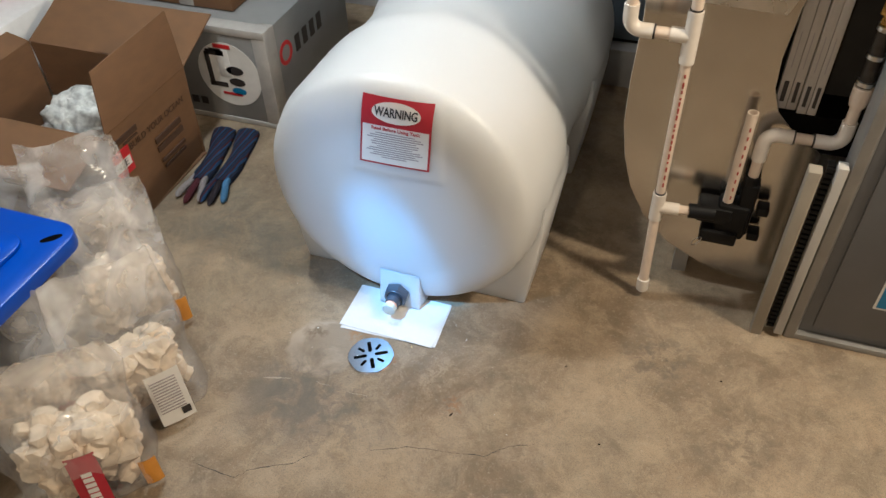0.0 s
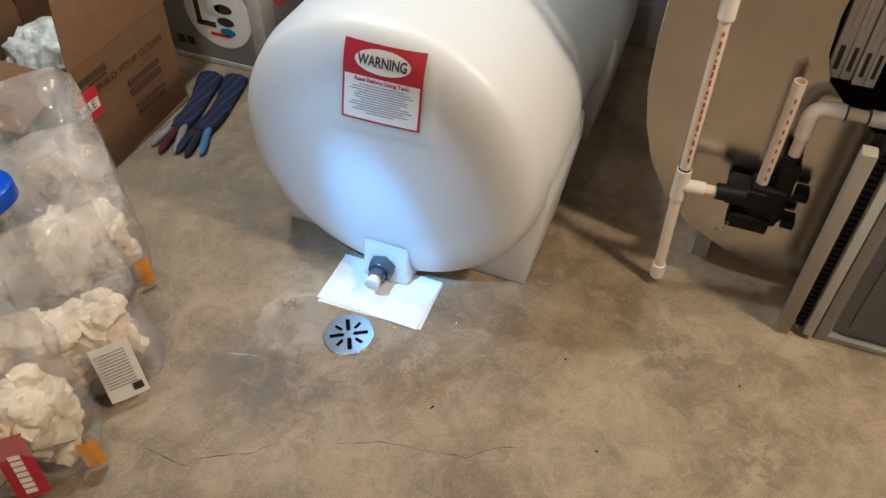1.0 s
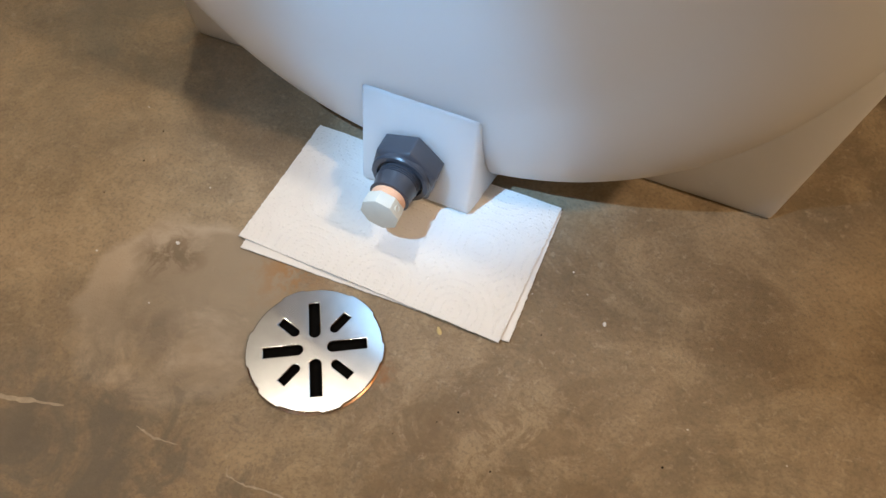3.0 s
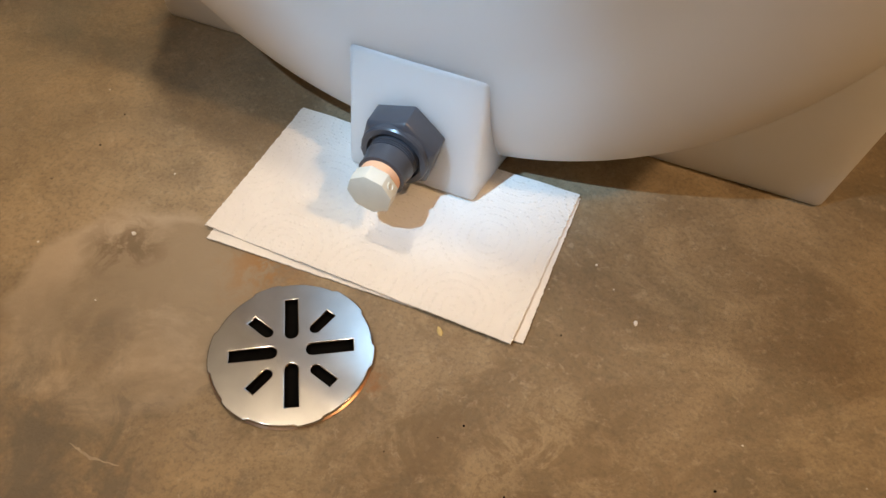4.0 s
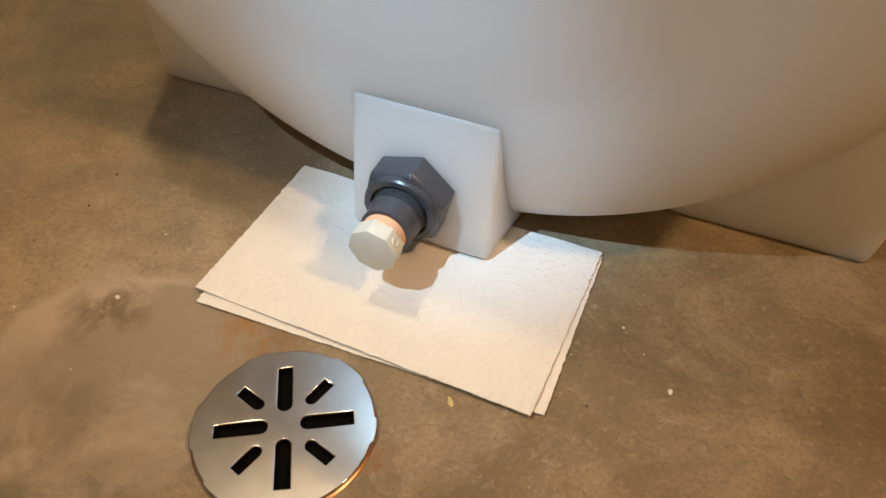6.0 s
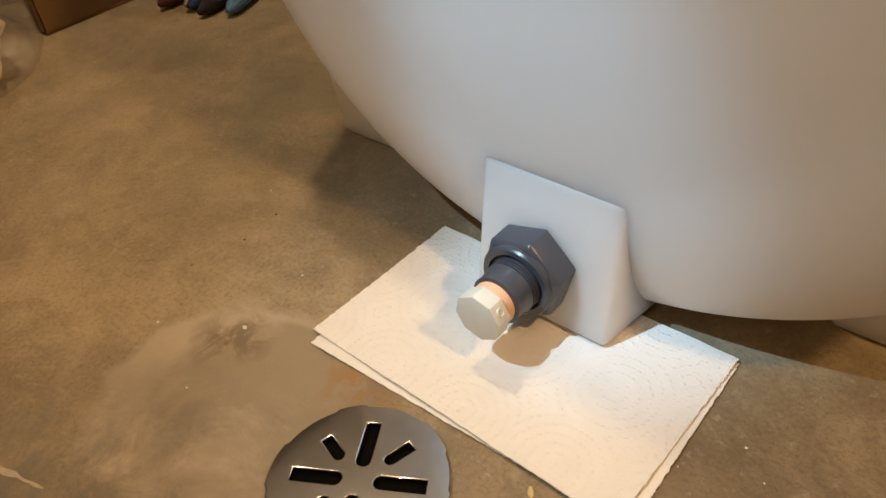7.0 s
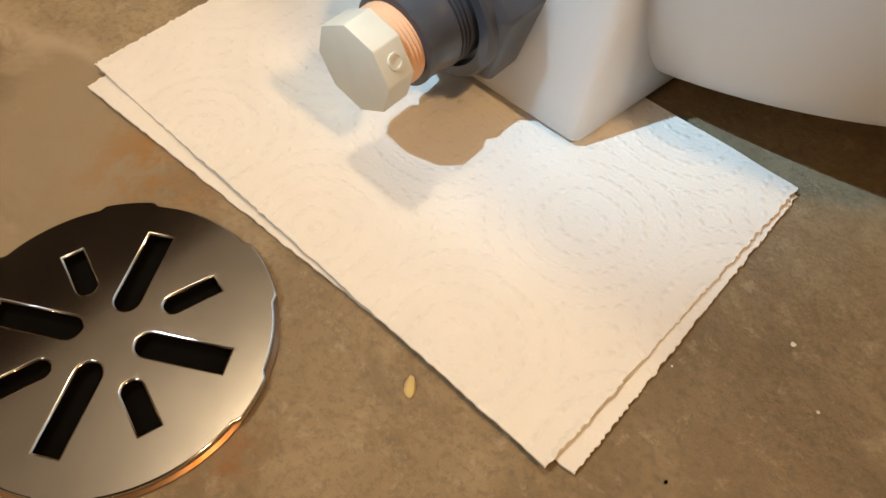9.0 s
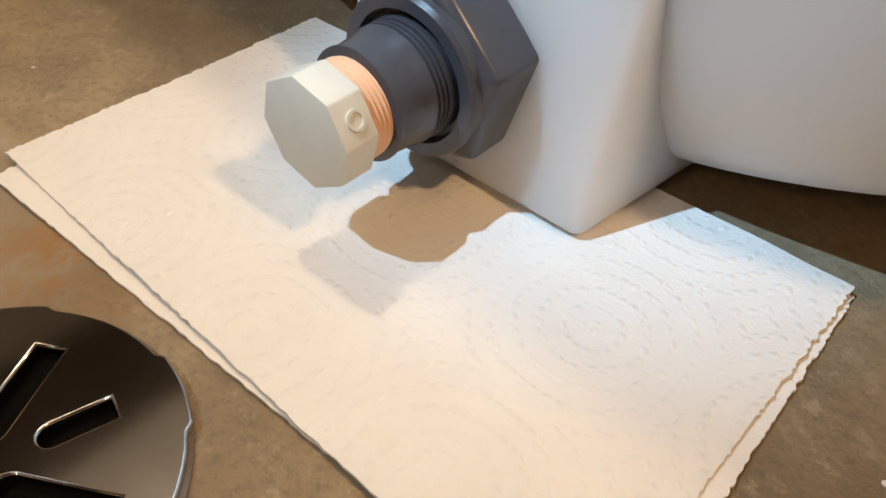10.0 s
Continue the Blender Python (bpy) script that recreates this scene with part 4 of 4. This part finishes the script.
# ---- open carton with a reef rock ----
def card(corners, thick=0.004):
    """A cardboard panel between four corners, with thickness."""
    bm = bmesh.new()
    p = [Vector(c) for c in corners]
    nrm = (p[1] - p[0]).cross(p[3] - p[0]).normalized() * thick
    n = 6
    grids = []
    for off in (Vector(), nrm):
        g = []
        for j in range(n + 1):
            row = []
            for i in range(n + 1):
                q = p[0].lerp(p[1], i / n).lerp(p[3].lerp(p[2], i / n), j / n)
                q = q + nrm.normalized() * 0.004 * noise.noise(q * 7)
                row.append(bm.verts.new(q + off))
            g.append(row)
        grids.append(g)
    a, b = grids
    for j in range(n):
        for i in range(n):
            bm.faces.new((a[j][i], a[j][i + 1], a[j + 1][i + 1], a[j + 1][i]))
            bm.faces.new((b[j][i], b[j + 1][i], b[j + 1][i + 1], b[j][i + 1]))
    for i in range(n):
        for g0, g1 in ((0, i), (n, i)):
            bm.faces.new((a[g0][i], a[g0][i + 1], b[g0][i + 1], b[g0][i]))
        for g0 in (0, n):
            bm.faces.new((a[i][g0], a[i + 1][g0], b[i + 1][g0], b[i][g0]))
    return bm


X0, X1B, Y0, Y1B, H = -1.575, -0.940, 0.262, 0.690, 0.352
carton = thing("cardboard_box", (0, 0, 0), "open brown cardboard box with raised flaps and dark print", "cardboard box")
part("bottom", box(X0, X1B, Y0, Y1B, 0.0, 0.005), M_CARD, carton)
part("side", card([(X1B, Y0, 0.0055), (X1B - 0.018, Y1B, 0.0055), (X1B, Y1B, H), (X1B, Y0, H)]), M_CARD, carton)
part("side", card([(X0, Y1B, 0.0055), (X0, Y0, 0.0055), (X0, Y0, H), (X0, Y1B, H)]), M_CARD, carton)
part("side", card([(X0 + 0.006, Y0, 0.0055), (X1B - 0.006, Y0, 0.0055), (X1B - 0.006, Y0, H), (X0 + 0.006, Y0, H)]), M_CARD, carton)
part("side", card([(X1B - 0.006, Y1B, 0.0055), (X0 + 0.006, Y1B, 0.0055), (X0 + 0.006, Y1B, H), (X1B - 0.006, Y1B, H)]), M_CARD, carton)
part("flap", card([(X0, Y0 - 0.003, H), (X1B + 0.002, Y0 - 0.003, H), (X1B + 0.004, Y0 - 0.19, H - 0.055), (X0, Y0 - 0.19, H - 0.055)]), M_CARD, carton)
part("flap", card([(X1B, Y1B + 0.003, H), (X0, Y1B + 0.003, H), (X0 + 0.02, Y1B + 0.19, H + 0.10), (X1B + 0.02, Y1B + 0.19, H + 0.10)]), M_CARD, carton)
part("flap", card([(X1B, Y0 + 0.012, H + 0.001), (X1B, Y1B, H + 0.001), (X1B - 0.004, Y1B - 0.010, H + 0.205), (X1B - 0.018, Y0 + 0.055, H + 0.185)]), M_CARD, carton)
part("flap", card([(X0, Y1B, H), (X0, Y0, H), (X0 - 0.17, Y0, H + 0.05), (X0 - 0.17, Y1B, H + 0.05)]), M_CARD, carton)
words("BUILD YOUR OCEAN", 0.031, M_CARD_INK, carton, pose(X1B + 0.0062, 0.492, 0.262, 90, 0, 90), "printed_line")
for y, z, w, h in ((0.345, 0.305, 0.11, 0.020), (0.36, 0.285, 0.07, 0.006), (0.53, 0.205, 0.14, 0.020), (0.53, 0.172, 0.14, 0.020), (0.53, 0.125, 0.13, 0.012), (0.53, 0.10, 0.12, 0.010)):
    part("print_bar", box(X1B + 0.001, X1B + 0.0066, y - w / 2, y + w / 2, z - h / 2, z + h / 2), M_CARD_INK, carton)
part("warning_tag", box(X1B + 0.001, X1B + 0.0068, 0.258, 0.340, 0.190, 0.278), M_RED, carton, "red and white handling sticker")
part("tag_bar", box(X1B + 0.0015, X1B + 0.0074, 0.258, 0.334, 0.214, 0.246), M_LABEL_WHITE, carton)
words("ILE", 0.034, M_INK, carton, pose(X1B + 0.0076, 0.300, 0.230, 90, 0, 90), "tag_lettering")


reef = bmesh.new()
bmesh.ops.create_icosphere(reef, subdivisions=5, radius=1)
for v in reef.verts:
    p = v.co.copy()
    k = 1 + 0.22 * noise.noise(p * 1.6 + Vector((3, 1, 2))) + 0.10 * noise.noise(p * 5) + 0.07 * noise.noise(p * 13) + 0.03 * noise.noise(p * 27)
    v.co = Vector((p.x * 0.15, p.y * 0.125, p.z * 0.17)) * k
single("reef_rock", reef, M_REEF, pose(-1.155, 0.455, 0.205, 12, -18, 20), "white pitted porous reef rock in the open carton", "rock", smooth=80)


# ---- grey carton and things behind ----
grey = thing("grey_carton", (0, 0, 0), "grey printed shipping carton with taped edges", "cardboard box")
part("carton_body", box(-1.42, -0.748, 0.905, 1.55, 0.0, 0.39, 0.006), M_GREYBOX, grey)
part("tape", box(-0.80, -0.7455, 0.9025, 0.975, 0.003, 0.393, 0.003), M_TAPE, grey, "glossy torn packing tape")
part("tape", box(-1.42, -0.7470, 0.9008, 0.96, 0.366, 0.3955, 0.003), M_TAPE, grey)
part("tape", box(-1.42, -0.7470, 0.9010, 0.93, 0.0, 0.022, 0.003), M_TAPE, grey)
part("picture_disc", lathe([(0.128, 0.0), (0.128, -0.0015)], 48, "y"), M_LABEL_WHITE, grey, "round white product picture", at=pose(-0.922, 0.905, 0.205))
for x, z, w, h, mt in ((-0.965, 0.29, 0.075, 0.022, M_INK), (-1.0, 0.225, 0.02, 0.13, M_INK), (-0.975, 0.16, 0.075, 0.02, M_INK), (-0.935, 0.25, 0.05, 0.11, M_FOAM),
                       (-0.93, 0.318, 0.07, 0.016, M_RED), (-0.925, 0.125, 0.08, 0.012, M_RED), (-0.96, 0.30, 0.05, 0.014, M_INK)):
    part("picture_bar", box(x - w / 2, x + w / 2, 0.9022, 0.9036, z - h / 2, z + h / 2, 0.0005), mt, grey)
for z, rx in ((0.225, 0.035), (0.178, 0.033), (0.14, 0.030)):
    o = lathe([(1.0, 0.0), (1.0, -0.001)], 28, "y")
    for v in o.verts:
        v.co.x, v.co.z = v.co.x * rx, v.co.z * rx * 0.5
    part("picture_oval", o, M_INK if z > 0.15 else M_STICKER, grey, at=pose(-0.895, 0.9032, z))
for x in (-1.10, -1.06):
    part("picture_bar", box(x - 0.014, x + 0.014, 0.9028, 0.9045, 0.06, 0.09), M_INK, grey)
part("logo_ring", lathe([(0.046, 0.0), (0.046, 0.0015), (0.030, 0.0015), (0.030, 0.0)], 32, "x", closed=True), M_RED, grey, "red ring mark", at=pose(-0.748, 1.03, 0.255))
for y in (1.12, 1.18, 1.24, 1.30):
    part("logo_bar", box(-0.748, -0.7462, y - 0.018, y + 0.018, 0.22, 0.285), M_INK, grey)
top = thing("small_carton", (0, 0, 0.394), "small plain brown carton on the grey one", "cardboard box")
part("carton_body", box(-1.30, -0.93, 1.02, 1.35, 0.0, 0.22, 0.004), M_CARD, top)
part("tape", box(-1.15, -1.09, 1.018, 1.352, 0.002, 0.2225, 0.001), M_TAPE, top)
foam = single("foam_tray", box(-2.35, -1.66, 0.62, 1.25, 0.0, 0.40, 0.015), M_FOAM, (0, 0, 0), "white foam box with a lid by the cardboard box", "foam box")
redbag = bmesh.new()
bmesh.ops.create_icosphere(redbag, subdivisions=4, radius=1)
for v in redbag.verts:
    p = v.co.copy()
    v.co = Vector((p.x * 0.24, p.y * 0.18, max(-0.55, p.z) * 0.14)) * (1 + 0.22 * noise.noise(p * 2.2) + 0.1 * noise.noise(p * 6))
single("red_bag", redbag, M_LABEL_RED, (-1.96, 0.95, 0.485), "dark red sack in clear plastic on the foam box", "bag", smooth=60)


# ---- knitted gloves on the floor ----
def glove(at, turn, fingers, label):
    """A limp glove: a flat sleeve with one bent finger for each entry."""
    g = thing("knit_glove", pose(at[0], at[1], 0, 0, 0, turn), label, "glove", "knitted gloves")
    cuff = bmesh.new()
    bmesh.ops.create_cube(cuff, size=1)
    bmesh.ops.subdivide_edges(cuff, edges=cuff.edges[:], cuts=9, use_grid_fill=True)
    for v in cuff.verts:
        t = v.co.y + 0.5
        u = v.co.x * 2
        wide = (0.030 + 0.010 * t) * (1 + 0.08 * math.sin(t * 9))
        v.co = Vector((u * wide + 0.010 * math.sin(t * 4), t * 0.31, 0.003 + (v.co.z + 0.5) * (0.026 - 0.012 * u * u)))
        if v.co.z > 0.01:
            v.co.z += 0.006 * noise.noise(v.co * 45)
    part("cuff", cuff, M_KNIT, g, smooth=80)
    for i, (mt, ln, bend) in enumerate(fingers):
        x0 = (i - (len(fingers) - 1) / 2) * 0.021
        part("finger", tube([(x0, 0.03, 0.014), (x0 * 1.1, -0.01, 0.017), (x0 * 1.4 + bend * 0.4, -ln * 0.45, 0.016), (x0 * 1.55 + bend, -ln * 0.85, 0.013),
                             (x0 * 1.55 + bend * 1.15, -ln, 0.011)], 0.012, 12, rad=[0.010, 0.0122, 0.0125, 0.0115, 0.004]), mt, g)
    return g


glove((-0.868, 0.520), 12, ((M_KNIT_WHITE, 0.085, -0.012), (M_KNIT_RED, 0.115, -0.006), (M_KNIT_WHITE, 0.105, 0.006)), "striped navy and burgundy knitted glove with white fingertips on concrete")
glove((-0.788, 0.535), 10, ((M_KNIT, 0.105, 0.0), (M_KNIT_DARK, 0.118, 0.002), (M_KNIT_BLUE, 0.100, 0.010)), "striped navy knitted glove with a light blue finger on concrete")


# ---- storage tote with a blue lid ----
tote = thing("storage_tote", (0, 0, 0), "black storage tote with a bright blue snap-on lid", "storage tote")
tb = box(-1.22, -0.70, -0.70, -0.245, 0.0, 0.42, 0.03, 3)
for v in tb.verts:
    k = 0.86 + 0.14 * v.co.z / 0.42
    v.co.x, v.co.y = -0.96 + (v.co.x + 0.96) * k, -0.47 + (v.co.y + 0.47) * k
part("tub", tb, M_BLACK, tote)


def rounded(x0, x1, y0, y1, r, n=6):
    pts = []
    for cx, cy, a in ((x1 - r, y1 - r, 0), (x0 + r, y1 - r, 90), (x0 + r, y0 + r, 180), (x1 - r, y0 + r, 270)):
        pts += [(cx + r * math.cos(radians(a + 90 * i / n)), cy + r * math.sin(radians(a + 90 * i / n))) for i in range(n + 1)]
    return pts


lid = part("lid", prism(rounded(-1.29, -0.628, -0.76, -0.172, 0.055), 0.41, 0.452, "z", 0.006), M_BLUE, tote, "bright blue moulded lid")
part("raised_panel", prism(rounded(-1.22, -0.715, -0.68, -0.25, 0.05), 0.4515, 0.464, "z", 0.005), M_BLUE, lid)
part("rib", prism(rounded(-0.80, -0.735, -0.62, -0.30, 0.03), 0.4635, 0.474, "z", 0.004), M_BLUE, lid)
# thin near-black disc on the lid, painting the slot's dark inside
part("slot", prism([(0.026 * math.cos(radians(a)), 0.010 * math.sin(radians(a))) for a in range(0, 360, 20)], 0.451, 0.4526, "z"), M_SHADE_GRIT, lid, at=pose(-0.672, -0.232, 0, 0, 0, 45))


# ---- bags of dry rock ----
def chunk(seed):
    bm = bmesh.new()
    bmesh.ops.create_icosphere(bm, subdivisions=2, radius=1)
    off = Vector((seed * 7.3, seed * 3.1, -seed * 5.7))
    for v in bm.verts:
        p = v.co.copy()
        q = Vector([max(-0.72, min(0.72, c)) for c in p]) * 1.25
        v.co = q * (1 + 0.30 * noise.noise(p * 1.3 + off) + 0.16 * noise.noise(p * 3.7 + off))
    return mesh_of(bm, M_ROCK, 28)


CHUNKS = [chunk(i) for i in range(7)]


def film_shell(w, d, h, fill, seed, lean):
    """A pouch that bulges round its rocks and pinches to a flat crimped top."""
    bm = bmesh.new()
    n, rows = 44, 22
    grid = []
    for j in range(rows + 1):
        t = j / rows
        z = h * t
        if t < fill:
            k = 1.0 - 0.16 * (1 - min(1, t / 0.10)) ** 2
            flat = 1.0
        else:
            s = (t - fill) / (1 - fill)
            k = 1.0 - 0.10 * s
            flat = max(0.03, (1 - s) ** 1.25)
        ring = []
        for i in range(n):
            a = 2 * math.pi * i / n
            c, sn = math.cos(a), math.sin(a)
            ex = abs(c) ** 0.6 * (1 if c > 0 else -1)
            ey = abs(sn) ** 0.6 * (1 if sn > 0 else -1)
            p = Vector((w / 2 * k * ex, d / 2 * k * flat * ey, z))
            q = p * 9 + Vector((seed * 3.3, seed, 0))
            bulge = 0.010 * noise.noise(q) + 0.006 * noise.noise(q * 2.6)
            p.x += ex * bulge * 1.2 + 0.02 * t * noise.noise(Vector((seed, t * 3, 0)))
            p.y += ey * bulge * (0.5 + flat) + lean * t * t + 0.028 * max(0, t - fill) * noise.noise(Vector((p.x * 18, seed, t * 4))) / (1 - fill)
            p.z = max(0.002, p.z + 0.02 * t * noise.noise(Vector((p.x * 8, seed * 2, 1))))
            ring.append(bm.verts.new(p))
        grid.append(ring)
    for a, b in zip(grid, grid[1:]):
        for i in range(n):
            bm.faces.new((a[i], a[(i + 1) % n], b[(i + 1) % n], b[i]))
    bm.faces.new(grid[0])
    return bm


def rock_bag(x, y, turn, w, d, h, fill, seed, lean, label, count=96):
    bag = thing("rock_bag", pose(x, y, 0, 0, 0, turn), label, "bag of rocks", "bags of dry rock")
    rng = random.Random(seed)
    top = h * fill * 0.97
    for i in range(count):
        s = rng.uniform(0.020, 0.040)
        a = rng.uniform(0, 2 * math.pi)
        rr = math.sqrt(rng.random()) * 0.88
        px, py = (rr * math.copysign(abs(f(a)) ** 0.7, f(a)) for f in (math.cos, math.sin))
        m = Matrix.LocRotScale((px * (w / 2 - s * 1.0), py * (d / 2 - s * 1.0), max(s * 1.05, min(top - s * 0.6, s + (top - s) * rng.random() ** 0.8))),
                               Euler([rng.uniform(0, 6) for _ in range(3)]), (s, s * rng.uniform(0.7, 1.1), s * rng.uniform(0.7, 1.0)))
        part("rock", CHUNKS[i % 7], M_ROCK, bag, at=m)
    skin = part("film", film_shell(w, d, h, fill, seed, lean), M_FILM, bag, "crumpled clear plastic film", smooth=70)
    skin.data.materials.append(M_FILM_TOP)
    for p in skin.data.polygons:
        p.material_index = 1 if p.center.z > h * (fill + 0.06 + 0.10 * noise.noise(p.center * 12)) else 0
    skin.visible_shadow = False
    return bag


def panel(bag, x0, x1, z0, z1, y, material, name, label="", sub=(), turn=0, tip=0):
    """A printed panel on a bag's skin, slightly curved."""
    bm = bmesh.new()
    n = 6
    g = [[bm.verts.new((x0 + (x1 - x0) * i / n, -0.004 * math.sin(math.pi * i / n), z0 + (z1 - z0) * j / n)) for i in range(n + 1)] for j in range(n + 1)]
    back = [[bm.verts.new(v.co + Vector((0, 0.0012, 0))) for v in row] for row in g]
    for j in range(n):
        for i in range(n):
            bm.faces.new((g[j][i], g[j][i + 1], g[j + 1][i + 1], g[j + 1][i]))
            bm.faces.new((back[j][i], back[j + 1][i], back[j + 1][i + 1], back[j][i + 1]))
    m = pose(0, 0, 0, 0, 0, turn) @ pose(0, y, 0, tip, 0, 0)
    p = part(name, bm, material, bag, label, at=m, smooth=60)
    for a0, a1, b0, b1, mt in sub:
        part("print_bar", box(a0, a1, -0.0062, -0.0045, b0, b1), mt, p)
    return p


A = rock_bag(-0.475, -0.545, 40, 0.30, 0.18, 0.42, 0.56, 11, 0.03, "clear plastic bag of cream dry rock with a red label")
panel(A, -0.022, 0.042, 0.03, 0.200, -0.115, M_LABEL_RED, "red_label", "red printed strip", tuple((0.0, 0.022, 0.045 + 0.016 * k, 0.056 + 0.016 * k, M_LABEL_WHITE) for k in range(7)), tip=-12)
panel(A, 0.098, 0.138, 0.01, 0.10, -0.082, M_ORANGE, "orange_edge", turn=8)
B = rock_bag(-0.485, -0.315, 52, 0.28, 0.17, 0.45, 0.50, 12, 0.05, "clear plastic bag of cream dry rock with a white data label")
panel(B, 0.0, 0.085, 0.02, 0.175, -0.116, M_LABEL_WHITE, "white_label", "white printed data label",
      tuple((0.008, 0.07, 0.06 + 0.0085 * k, 0.0625 + 0.0085 * k, M_INK_GREY) for k in range(12)) + ((0.055, 0.077, 0.036, 0.056, M_INK),), tip=-14)
C = rock_bag(-0.685, -0.085, 42, 0.29, 0.18, 0.45, 0.50, 13, 0.05, "clear plastic bag of cream dry rock with an orange corner")
panel(C, 0.098, 0.134, 0.015, 0.10, -0.080, M_ORANGE, "orange_edge", turn=8)
D = rock_bag(-0.930, 0.095, 30, 0.30, 0.18, 0.42, 0.52, 14, 0.06, "clear plastic bag of cream dry rock with a crumpled top")
Eb = rock_bag(-0.665, -0.475, 40, 0.28, 0.17, 0.42, 0.52, 15, 0.05, "clear plastic bag of cream dry rock with a red edge")
panel(Eb, 0.06, 0.10, 0.02, 0.16, -0.088, M_RED, "red_label", "red printed strip", ((0.07, 0.088, 0.04, 0.14, M_LABEL_WHITE),))
G = rock_bag(-1.120, 0.010, 25, 0.27, 0.17, 0.36, 0.52, 16, 0.04, "clear plastic bag with an orange and green label", 22)
panel(G, -0.06, 0.0, 0.14, 0.20, -0.084, M_LABEL_WHITE, "white_label", "", ((-0.056, -0.03, 0.145, 0.19, M_ORANGE), (-0.024, -0.004, 0.145, 0.17, M_GREEN)))
